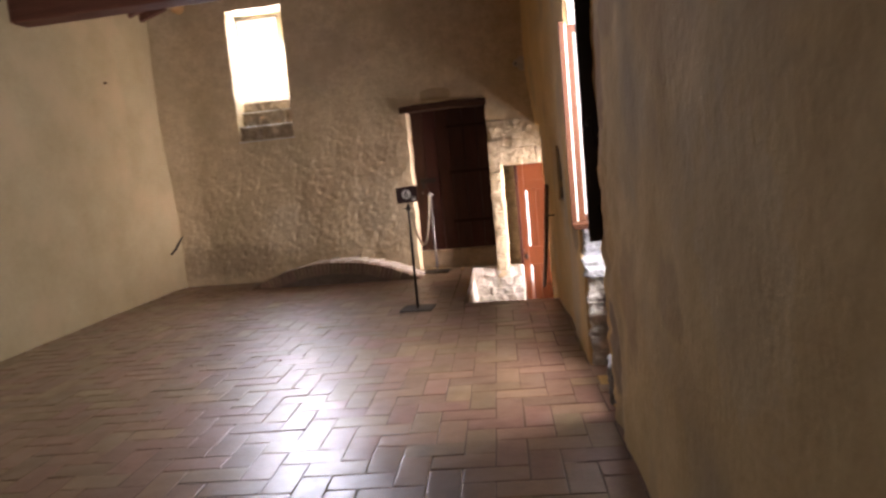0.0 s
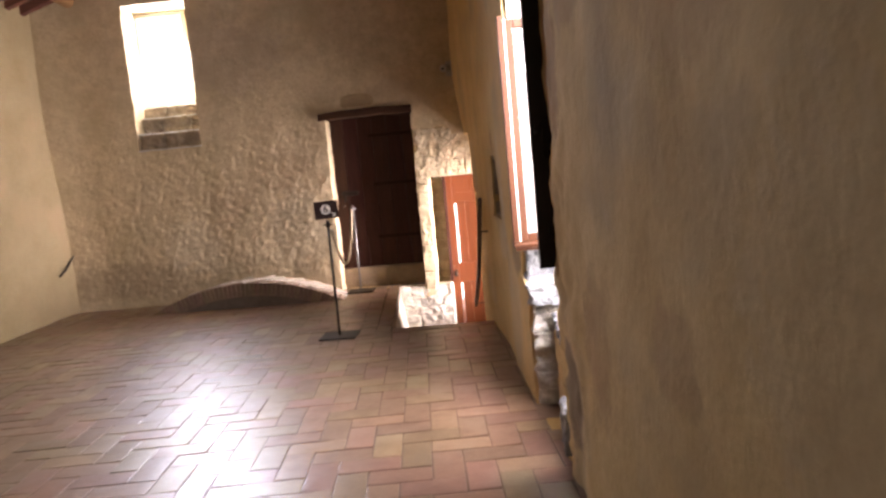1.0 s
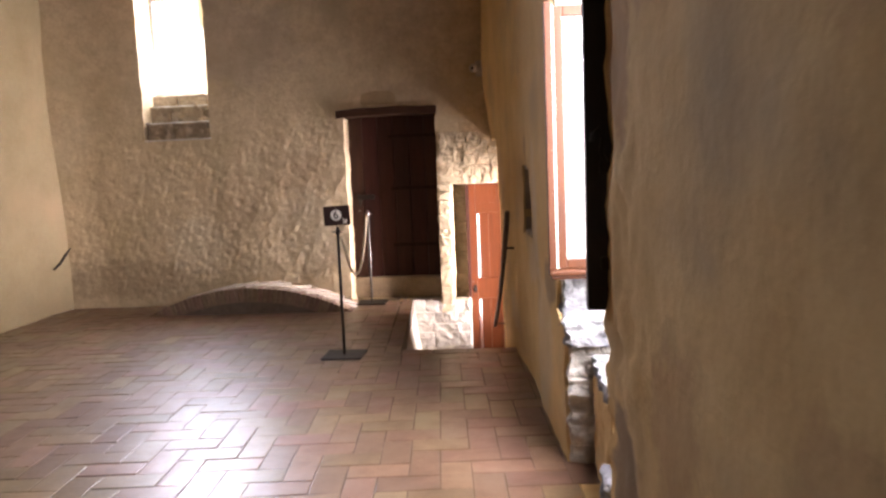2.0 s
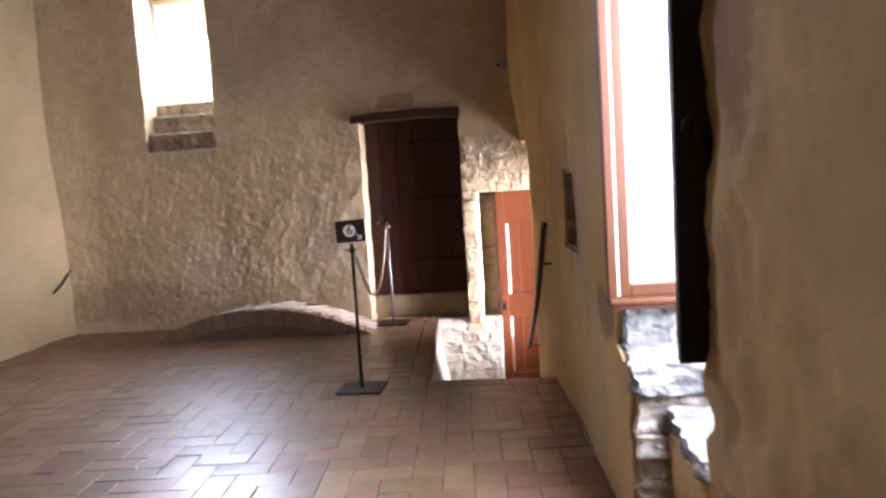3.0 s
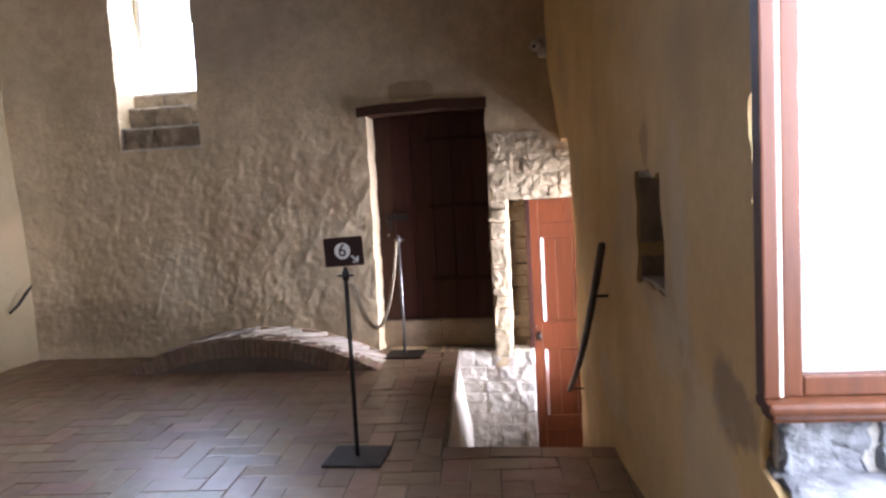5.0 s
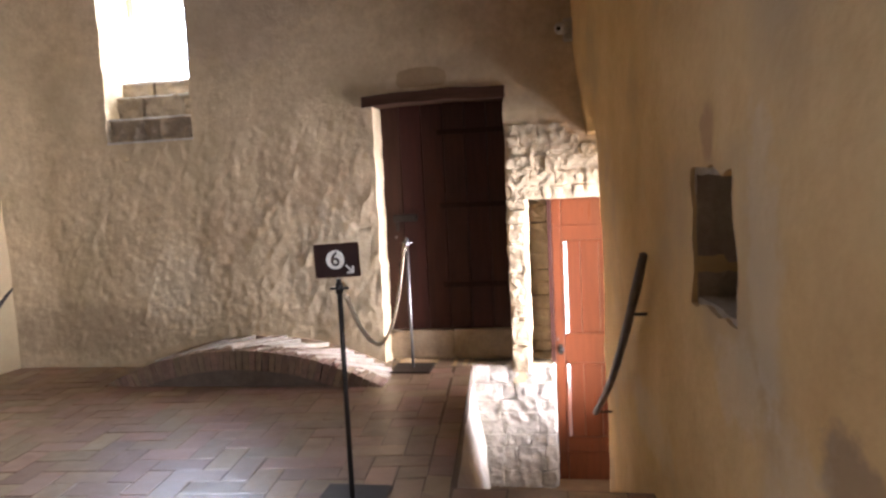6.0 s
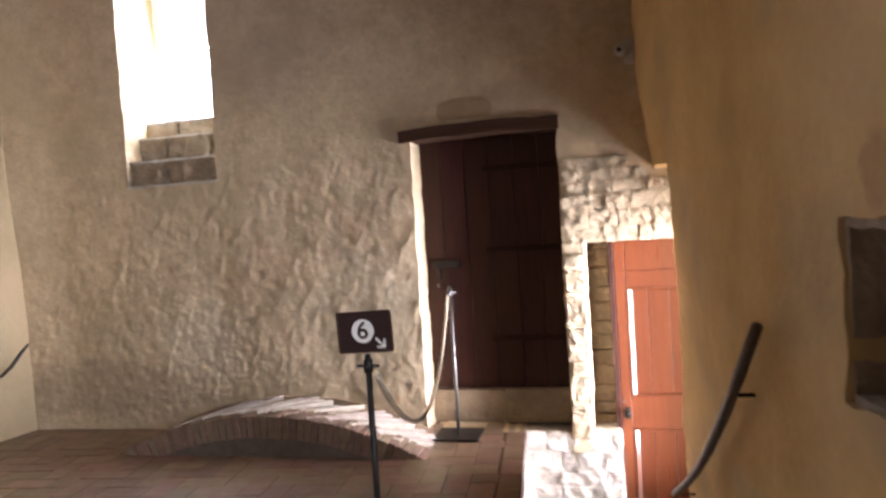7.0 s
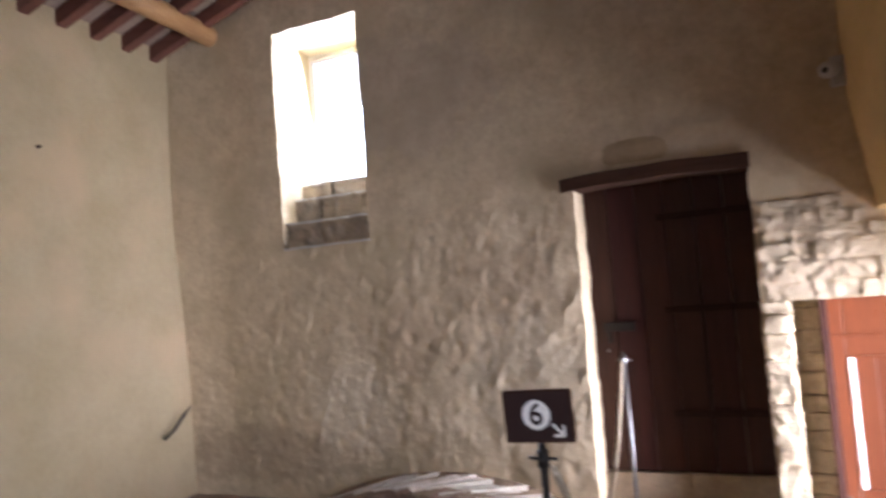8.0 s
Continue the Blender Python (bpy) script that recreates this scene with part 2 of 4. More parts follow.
# Emission makes the added backdrops glow for bright daylight outside the windows.
BACKDROP = bpy.data.materials.new("glowing_window_backdrop")
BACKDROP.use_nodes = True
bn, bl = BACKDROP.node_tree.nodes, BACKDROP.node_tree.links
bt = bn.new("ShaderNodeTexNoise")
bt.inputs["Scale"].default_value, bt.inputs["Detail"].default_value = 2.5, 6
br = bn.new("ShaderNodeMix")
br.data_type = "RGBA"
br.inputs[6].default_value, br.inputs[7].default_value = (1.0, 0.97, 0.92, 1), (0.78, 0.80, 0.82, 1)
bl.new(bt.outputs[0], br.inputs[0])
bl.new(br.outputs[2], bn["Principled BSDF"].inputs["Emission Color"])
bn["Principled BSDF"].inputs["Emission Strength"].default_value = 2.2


# ---- building helpers ----
def finish(bm, name, mat, smooth=False):
    me = bpy.data.meshes.new(name)
    bmesh.ops.recalc_face_normals(bm, faces=bm.faces)
    bm.to_mesh(me)
    bm.free()
    me.materials.append(mat)
    if smooth:
        for f in me.polygons:
            f.use_smooth = True
    return me


def thing(name, label, category, at=(0, 0, 0), group="", kind=""):
    ob = new(name)
    ob.location = at
    return tagged(ob, label, category, group, kind)


def part(name, bm, mat, parent, label="", smooth=False):
    ob = new(name, finish(bm, name, mat, smooth))
    ob.parent = parent
    if label:
        ob["label"] = label
    return ob


def solid(name, bm, mat, label, category="", kind="", smooth=False):
    return tagged(new(name, finish(bm, name, mat, smooth)), label, category, "", kind)


def box(bm, lo, hi, bevel=0.0, segments=2, jitter=0.0, turn=None):
    made = bmesh.ops.create_cube(bm, size=1)["verts"]
    lo, hi = Vector(lo), Vector(hi)
    mid, size = (lo + hi) / 2, hi - lo
    for v in made:
        v.co = Vector((v.co.x * size.x, v.co.y * size.y, v.co.z * size.z)) + mid
        if jitter:
            v.co += Vector([random.uniform(-jitter, jitter) for _ in range(3)])
        if turn is not None:
            v.co = turn @ v.co
    if bevel:
        edges = list({e for v in made for e in v.link_edges})
        bmesh.ops.bevel(bm, geom=edges, offset=bevel, segments=segments, affect="EDGES", profile=0.6)
    return bm


def tube(bm, points, radius, sides=10, caps=True):
    """A round bar through the points; radius may be a list."""
    pts = [Vector(p) for p in points]
    rs = radius if isinstance(radius, (list, tuple)) else [radius] * len(pts)
    rings = []
    for i, p in enumerate(pts):
        along = (pts[min(i + 1, len(pts) - 1)] - pts[max(i - 1, 0)]).normalized()
        side = along.cross(Vector((0, 0, 1)))
        if side.length < 0.05:
            side = along.cross(Vector((0, 1, 0)))
        side.normalize()
        up = side.cross(along)
        rings.append([bm.verts.new(p + (side * math.cos(a) + up * math.sin(a)) * rs[i]) for a in [2 * math.pi * k / sides for k in range(sides)]])
    for a, b in zip(rings, rings[1:]):
        for k in range(sides):
            bm.faces.new((a[k], a[(k + 1) % sides], b[(k + 1) % sides], b[k]))
    if caps:
        bm.faces.new(rings[0])
        bm.faces.new(rings[-1][::-1])
    return bm


def steps(lo, hi, size, extra=()):
    """Grid lines from lo to hi about size apart, with the extra lines among them."""
    marks = sorted({lo, hi, *[e for e in extra if lo < e < hi]})
    out = []
    for a, b in zip(marks, marks[1:]):
        k = max(1, round((b - a) / size))
        out += [a + (b - a) * i / k for i in range(k)]
    return out + [hi]


def sheet(us, vs, front, back, hole, ragged=0.012):
    """A wall with thickness: front(u, v) and back(u, v) give its faces, hole(u, v) says where it is open."""
    bm = bmesh.new()
    nu, nv = len(us) - 1, len(vs) - 1
    keep = [[not hole((us[i] + us[i + 1]) / 2, (vs[j] + vs[j + 1]) / 2) for j in range(nv)] for i in range(nu)]

    def kept(i, j):
        return 0 <= i < nu and 0 <= j < nv and keep[i][j]

    fv, bv = {}, {}
    for i in range(nu + 1):
        for j in range(nv + 1):
            around = [kept(i - 1, j - 1), kept(i, j - 1), kept(i - 1, j), kept(i, j)]
            if not any(around):
                continue
            u, v = us[i], vs[j]
            inner = 0 < i < nu and 0 < j < nv
            if inner and not all(around):
                q = Vector((u * 7, v * 7, 3.3))
                u, v = u + ragged * (noise.noise(q) + 0.5 * noise.noise(q * 3.1)), v + ragged * (noise.noise(q + Vector((9, 4, 0))) + 0.5 * noise.noise(q * 3.1 + Vector((9, 4, 0))))
            fv[i, j] = bm.verts.new(front(u, v))
            bv[i, j] = bm.verts.new(back(u, v))
    for i in range(nu):
        for j in range(nv):
            if not keep[i][j]:
                continue
            c = ((i, j), (i + 1, j), (i + 1, j + 1), (i, j + 1))
            bm.faces.new([fv[k] for k in c])
            bm.faces.new([bv[k] for k in c[::-1]])
            for (a, b), (di, dj) in zip(((c[0], c[1]), (c[1], c[2]), (c[2], c[3]), (c[3], c[0])), ((0, -1), (1, 0), (0, 1), (-1, 0))):
                if not kept(i + di, j + dj):
                    bm.faces.new((fv[b], fv[a], bv[a], bv[b]))
    return bm


def shade_round(ob, degrees=40):
    """Smooth shading, with creases where the faces turn sharply."""
    me = ob.data
    for f in me.polygons:
        f.use_smooth = True
    me.set_sharp_from_angle(angle=radians(degrees))
    return ob


def ease(x, a, b):
    t = min(1, max(0, (x - a) / (b - a)))
    return t * t * (3 - 2 * t)


def lumps(p, size, height, octaves=3):
    """Unevenness at a place: lumps of that size and height."""
    total, f, h = 0.0, 1 / size, height
    for _ in range(octaves):
        total += h * noise.noise(p * f)
        f, h = f * 2.1, h * 0.5
    return total


def between(table, x):
    for (a, va), (b, vb) in zip(table, table[1:]):
        if x <= b:
            t = (x - a) / (b - a)
            return va + (vb - va) * t
    return table[-1][1]


# ---- the plan ----
NORTH = 9.48
EAST = [(-4.0, 1.19), (2.9, 0.70), (3.95, 0.635), (4.5, 0.58), (5.1, 0.525), (5.6, 0.465), (6.3, 0.42), (7.0, 0.345), (9.0, 0.215), (9.9, 0.15)]


def east_x(y, z=0.0):
    return between(EAST, y) - 0.12 * ease(z, 1.5, 2.6) * ease(y, 6.5, 9.5)


def west_x(y):
    return -5.13 + (NORTH - y) * 0.09


def well_x(y):
    """The west edge of the stairwell."""
    return -0.64 - (y - 7.15) * 0.084


def roof_z(x):
    return 3.80 + (x + 5.1) * 0.36


# ---- walls ----
def north_y(u, v):
    """The uneven face of the north wall."""
    p = Vector((u, 0, v))
    calm = 1 - 0.75 * ease(u, -0.75, -0.5)
    rough = 0.3 + 0.7 * ease(v, 2.9, 1.6)
    y = NORTH + lumps(p + Vector((3, 0, 1)), 0.9, 0.011, 2) * calm
    # short slanting strokes of the trowel over broader lumps, in patches
    s, q = u * 0.5 + v * 0.87, u * 0.87 - v * 0.5
    patchy = 0.55 + 0.4 * min(1.0, max(0, noise.noise(p * 1.3) + 0.3))
    y += lumps(Vector((q * 1.35, 0, s * 0.8)), 0.046, 0.0045, 2) * rough * calm * patchy + lumps(p, 0.26, 0.003, 2) * rough * calm
    # pits where flakes have fallen, and ridges left by the trowel
    low = ease(v, 2.5, 1.5) * calm
    y += 0.016 * max(0.0, noise.noise(Vector((q * 13, 4.2, s * 15))) - 0.24) * low
    y -= 0.014 * max(0.0, noise.noise(Vector((q * 19, 8.7, s * 9))) - 0.26) * low
    y += 0.05 * ease(u, -4.6, -5.3) * -1
    return y


def build_north_wall():
    us = steps(-5.6, 1.3, 0.018, (-3.98, -3.17, -1.57, -0.85, -0.50, -0.345, 0.62))
    vs = steps(-1.2, 6.0, 0.019, (0.0, 1.35, 2.01, 2.20, 3.79))

    def hole(u, v):
        return (-3.98 < u < -3.17 and 2.01 < v < 3.79) or (-1.57 < u < -0.50 and 0 < v < 2.20) or (-0.85 < u < -0.50 and v < 0) or (-0.345 < u < 0.62 and v < 1.35)

    def front(u, v):
        return (u, north_y(u, v), v)

    def back(u, v):
        return (u, NORTH + 0.26, v)

    ob = solid("wall_north", sheet(us, vs, front, back, hole, 0.012), PLASTER, "uneven ochre lime plaster end wall", kind="structure")
    return shade_round(ob, 55)


def build_east_wall():
    us = steps(-4.0, 3.3, 0.06) + steps(3.3, 4.1, 0.03, (3.96,))[1:-1] + steps(4.1, 9.8, 0.06, ( 4.82, 5.10, 5.99, 6.47, 9.0, 9.47))
    vs = steps(-1.2, 2.8, 0.04, (0.0, 0.72, 1.03, 1.49, 1.84, 2.75)) + steps(2.8, 6.6, 0.06)[1:]

    def hole(u, v):
        return (3.96 < u < 5.10 and 0.72 < v < 2.75) or (3.96 < u < 4.82 and 0 < v < 0.72) or (5.99 < u < 6.47 and 1.03 < v < 1.49) or (9.0 < u and v < 1.84)

    def front(u, v):
        p = Vector((0, u, v))
        broken = ease(u, 3.2, 3.75) * ease(u, 4.05, 3.96) * (0.35 + 0.65 * ease(v, 2.2, 1.2))
        x = east_x(u, v) + lumps(p, 1.1, 0.022, 2) + lumps(p + Vector((5, 0, 0)), 0.18, 0.006, 2)
        return (x + broken * (lumps(p + Vector((2, 3, 0)), 0.13, 0.022, 3) + 0.05 * max(0, noise.noise(p * 7) - 0.25)), u, v)

    def back(u, v):
        return (east_x(u) + 0.42, u, v)

    ob = solid("wall_east", sheet(us, vs, front, back, hole, 0.034), EAST_PLASTER, "ochre plastered side wall with a window recess", kind="structure")
    return shade_round(ob, 55)


def build_west_wall():
    us = steps(-4.0, 9.8, 0.09)
    vs = steps(-0.2, 5.0, 0.09)

    def front(u, v):
        p = Vector((7, u, v))
        return (west_x(u) + 0.10 * ease(u, 9.0, 9.6) * ease(v, 2.6, 0.4) + lumps(p, 1.0, 0.025, 2) + lumps(p, 0.2, 0.006, 2), u, v)

    def back(u, v):
        return (west_x(u) - 0.45, u, v)

    ob = solid("wall_west", sheet(us, vs, front, back, lambda u, v: False), SMOOTH_PLASTER, "sunlit ochre plastered long wall", kind="structure")
    return shade_round(ob, 55)


def build_south_wall():
    bm = bmesh.new()
    box(bm, (-5.2, -4.35, -0.2), (2.2, -3.95, 6.6))
    return solid("wall_south", bm, SMOOTH_PLASTER, "plain ochre plaster wall closing the room", kind="structure")


build_north_wall()
build_east_wall()
build_west_wall()
build_south_wall()


# ---- roof ----
# local x climbs eastward from the west wall head, local y runs along that wall, local origin at the north-west corner
ROOF = Matrix.Translation((-5.13, NORTH, 3.79)) @ Matrix.Rotation(math.atan(0.09), 4, "Z") @ Matrix.Rotation(-math.atan(0.34), 4, "Y")

def build_ceiling():
    """Pale flat tiles laid over the rafters, in one mesh."""
    bm = bmesh.new()
    slope = ROOF
    y = -14.4
    while y < 0.7:
        x = -0.6
        while x < 8.0:
            box(bm, (x, y, 0.085), (x + 0.295, y + 0.305, 0.13 + random.uniform(0, 0.006)), turn=slope)
            x += 0.30
        y += 0.31
    box(bm, (-0.7, -14.6, 0.14), (8.2, 0.9, 0.25), turn=slope)
    return solid("ceiling", bm, CEILING_BOARD, "pale tiled underside of a sloping timber roof", kind="structure")


def build_rafters():
    slope = ROOF
    bm = bmesh.new()
    box(bm, (-0.5, -0.045, -0.035), (7.6, 0.045, 0.08), bevel=0.008, turn=slope)
    first = tagged(new("rafter", finish(bm, "rafter", RAFTER_WOOD)), "red-brown square roof rafter under pale tiles", "rafter", "roof rafters")
    along = Vector((-math.sin(math.atan(0.09)), math.cos(math.atan(0.09)), 0))
    first.location = along * -0.20
    for k in range(1, 42):
        copy_thing(first, Matrix.Translation(along * (-0.20 - 0.31 * k)))


def build_roof_beams():
    bm = bmesh.new()
    pts = [(west_x(y) + 0.50 + 0.012 * math.sin(y * 1.7), y, 3.925 + 0.01 * math.sin(y * 2.3)) for y in [-3.9 + 0.45 * i for i in range(30)] + [9.56]]
    tube(bm, pts, 0.088, 14)
    shade_round(solid("purlin", bm, PURLIN_WOOD, "honey-coloured round log carrying the rafters", "beam"))
    bm = bmesh.new()
    box(bm, (-4.95, 6.55, 3.22), (0.75, 6.83, 3.52), bevel=0.03, segments=3)
    solid("tie_beam", bm, RAFTER_WOOD, "heavy dark red-brown tie beam across the room", "beam")


build_ceiling()
build_rafters()
build_roof_beams()


# ---- north window ----
def stone_block(name, lo, hi, label, mat=STONE, size=0.05, rough=0.03, parent=None, grain=0.13):
    """A rough stone: a box with subdivided, lumpy faces."""
    lo, hi = Vector(lo), Vector(hi)
    b = bmesh.new()
    bmesh.ops.create_cube(b, size=1)
    cuts = max(2, min(22, int(max(hi - lo) / size)))
    bmesh.ops.subdivide_edges(b, edges=b.edges[:], cuts=cuts, use_grid_fill=True)
    mid, ext = (lo + hi) / 2, hi - lo
    for v in b.verts:
        q = v.co.copy()
        p = Vector((q.x * ext.x, q.y * ext.y, q.z * ext.z)) + mid
        corner = sum(abs(c) > 0.49 for c in q)
        inward = (mid - p).normalized() * (0.012 * max(0, corner - 1))
        shift = Vector((lumps(p, grain, rough), lumps(p + Vector((7, 0, 0)), grain, rough), 0.35 * lumps(p + Vector((0, 7, 0)), grain, rough)))
        v.co = p + inward + shift
    if parent:
        return shade_round(part(name, b, mat, parent), 50)
    ob = solid(name, b, mat, label, "stone", "structure")
    return shade_round(ob, 50)


def build_north_window():
    win = thing("window_1", "deep bright window recess with stepped stone sill", "window", (0, 0, 0), kind="structure")
    bm = bmesh.new()
    near = [(-3.98, 2.01), (-3.17, 2.01), (-3.17, 3.79), (-3.98, 3.79)]
    far = [(-4.30, 2.01), (-3.52, 2.01), (-3.52, 3.92), (-4.30, 3.92)]
    rings = []
    n = 8
    for k in range(n + 1):
        t = k / n
        y = NORTH + 0.255 + t * 0.75
        loop = []
        for (a, b), (c, d) in zip(zip(near, near[1:] + near[:1]), zip(far, far[1:] + far[:1])):
            for i in range(8):
                s = i / 8
                x = (a[0] + (b[0] - a[0]) * s) * (1 - t) + (c[0] + (d[0] - c[0]) * s) * t
                z = (a[1] + (b[1] - a[1]) * s) * (1 - t) + (c[1] + (d[1] - c[1]) * s) * t
                p = Vector((x, y, z))
                loop.append(bm.verts.new(p + Vector((lumps(p, 0.3, 0.012, 2), 0, lumps(p + Vector((5, 5, 5)), 0.3, 0.012, 2))) * (1 if k else 0)))
        rings.append(loop)
    for a, b in zip(rings, rings[1:]):
        for i in range(len(a)):
            bm.faces.new((a[i], a[(i + 1) % len(a)], b[(i + 1) % len(a)], b[i]))
    shade_round(part("reveal", bm, SMOOTH_PLASTER, win, "pale plastered window reveal"))
    # three rough stone steps climbing to the opening
    for k, (z0, z1, cuts) in enumerate(((2.012, 2.215, (0.42,)), (2.22, 2.425, (0.36, 0.8)), (2.43, 2.58, (0.40,)))):
        y0 = NORTH + 0.02 + k * 0.17
        lo, hi = -3.965 - 0.055 * k, -3.185
        edges = [lo, *[lo + (hi - lo) * c for c in cuts], hi]
        for a, c in zip(edges, edges[1:]):
            stone_block("sill_stone", (a + 0.004, y0, z0 - 0.01), (c - 0.004, NORTH + 0.45 + 0.18 * k, z1 - 0.012 + random.uniform(-0.008, 0.008)), "", DARK_STONE, 0.022, 0.024, win, 0.09)
        # mortar strip along each step, whitened for light catching its edge
        bm = bmesh.new()
        m = 16
        rows = []
        for i in range(m + 1):
            x = lo + (hi - lo) * i / m
            dz, dy = 0.008 * noise.noise(Vector((x * 9, k * 3.1, 0))), 0.012 * noise.noise(Vector((x * 7, k * 5.7, 2)))
            rows.append([bm.verts.new(p) for p in ((x, y0 - 0.008 + dy, z1 - 0.022 + dz), (x, y0 - 0.002 + dy, z1 - 0.004 + dz), (x, y0 + 0.05, z1 + 0.003 + dz), (x, y0 + 0.3, z1 + 0.003), (x, y0 + 0.3, z1 - 0.02))])
        for r, s in zip(rows, rows[1:]):
            for i in range(5):
                bm.faces.new((r[i], r[(i + 1) % 5], s[(i + 1) % 5], s[i]))
        bm.faces.new(rows[0]), bm.faces.new(rows[-1])
        part("mortar_bed", bm, WHITE_STONE, win)
    # white strip in place of the light on the front sill edge
    bm = bmesh.new()
    edge = []
    for i in range(19):
        x = -3.985 + 0.82 * i / 18
        y = north_y(x, 2.0) - 0.006
        dz = 0.006 * noise.noise(Vector((x * 8, 1, 1)))
        edge.append([bm.verts.new(p) for p in ((x, y, 1.992 + dz), (x, y + 0.004, 2.010 + dz), (x, NORTH + 0.25, 2.016), (x, NORTH + 0.25, 1.98))])
    for r, s in zip(edge, edge[1:]):
        for i in range(4):
            bm.faces.new((r[i], r[(i + 1) % 4], s[(i + 1) % 4], s[i]))
    bm.faces.new(edge[0]), bm.faces.new(edge[-1])
    part("sill_edge", bm, WHITE_STONE, win, "pale strip for the light along the sill edge")
    bm = bmesh.new()
    box(bm, (-4.36, NORTH + 0.90, 2.50), (-3.5, NORTH + 0.98, 2.68), bevel=0.006)
    box(bm, (-4.36, NORTH + 0.90, 3.86), (-3.5, NORTH + 0.98, 4.0), bevel=0.006)
    box(bm, (-4.36, NORTH + 0.90, 2.68), (-4.25, NORTH + 0.98, 3.86), bevel=0.006)
    box(bm, (-3.6, NORTH + 0.90, 2.68), (-3.5, NORTH + 0.98, 3.86), bevel=0.006)
    frm = part("window_frame", bm, WHITE_FRAME, win, "pale painted window frame")
    bm = bmesh.new()
    box(bm, (-4.26, NORTH + 0.935, 2.67), (-3.58, NORTH + 0.943, 3.87))
    pane = part("pane", bm, GLASS, frm)
    pane.visible_shadow = False
    # outer masonry that closes the wall round the opening
    bm = bmesh.new()
    box(bm, (-5.6, NORTH + 0.265, -0.2), (-4.5, NORTH + 1.05, 6.0))
    box(bm, (-3.1, NORTH + 0.265, 2.2), (-1.62, NORTH + 1.05, 6.0))
    box(bm, (-4.5, NORTH + 0.265, -0.2), (-3.1, NORTH + 1.05, 1.98))
    box(bm, (-4.5, NORTH + 0.265, 4.05), (-3.1, NORTH + 1.05, 6.0))
    box(bm, (-1.62, NORTH + 0.265, 2.3), (1.3, NORTH + 1.05, 6.0))
    solid("wall_north_core", bm, STONE, "rubble core of the end wall", kind="structure")


build_north_window()


# ---- dark door ----
def build_dark_door():
    door = thing("door_1", "tall dark brown plank door, closed, above a stone threshold", "door", (-1.04, NORTH + 0.26, 0.0), kind="structure")
    ox, oy = -1.04, NORTH + 0.26
    n, w = 6, 1.12
    for k in range(n):
        bm = bmesh.new()
        x0 = -w / 2 + k * w / n
        box(bm, (x0 + 0.002, 0.004 + random.uniform(0, 0.006), 0.26), (x0 + w / n - 0.002, 0.05, 2.22), bevel=0.0025)
        part("plank", bm, DARK_WOOD, door)
    for z in (0.62, 1.30, 1.92):
        bm = bmesh.new()
        box(bm, (-0.05, -0.008, z), (0.54, 0.003, z + 0.042), bevel=0.004)
        part("strap_hinge", bm, MATTE_IRON, door, "flat black iron strap")
    bm = bmesh.new()
    box(bm, (-0.46, -0.035, 1.20), (-0.25, -0.006, 1.26), bevel=0.006)
    box(bm, (-0.44, -0.03, 1.12), (-0.41, -0.012, 1.21), bevel=0.004)
    part("latch", bm, BLACK_IRON, door, "black iron bolt and latch")
    bm = bmesh.new()
    tube(bm, [(-0.44, -0.036, 1.07), (-0.44, -0.010, 1.07)], 0.010, 10)
    part("keyhole_plate", bm, STEEL, door, "small bright lock pin")
    bm = bmesh.new()
    us = [-0.61 + 1.17 * i / 14 for i in range(15)]
    rows = []
    for u in us:
        t = (u + 0.61) / 1.17
        lift = 0.018 * math.sin(t * math.pi) + 0.008 * noise.noise(Vector((u * 4, 0, 0)))
        z0, z1 = 2.16 + lift, 2.245 + lift + 0.01 * t
        rows.append([bm.verts.new(c) for c in ((u, -0.285, z0), (u, -0.285, z1), (u, -0.02, z1), (u, -0.02, z0))])
    for a, b in zip(rows, rows[1:]):
        for i in range(4):
            bm.faces.new((a[i], a[(i + 1) % 4], b[(i + 1) % 4], b[i]))
    bm.faces.new(rows[0]), bm.faces.new(rows[-1])
    bmesh.ops.bevel(bm, geom=[e for e in bm.edges if e.is_manifold and e.calc_face_angle(0) > 1], offset=0.010, segments=2, affect="EDGES")
    lint = tagged(new("door_lintel", finish(bm, "door_lintel", LINTEL_WOOD)), "bowed dark timber lintel over the plank door", "lintel", "", "structure")
    lint.location = (ox, oy, 0)
    # the wall behind the leaf, and the threshold course
    bm = bmesh.new()
    box(bm, (-1.62, oy + 0.052, -0.2), (-0.35, oy + 0.4, 2.35))
    solid("wall_behind_door", bm, STONE, "rough masonry behind the plank door", kind="structure")
    x = -1.58
    while x < -0.5:
        wd = random.uniform(0.5, 0.6)
        # pale stone lying in shade, so given the dark brown tone
        ob = stone_block("threshold_stone", (x, oy - 0.03, 0.002), (min(x + wd, -0.49) - 0.003, oy + 0.05, 0.25 + random.uniform(-0.008, 0.008)), "rough threshold stone under the plank door, browned for its shade", DARK_STONE, 0.04, 0.010)
        tagged(ob, "", "", "threshold stones")
        x += wd


build_dark_door()


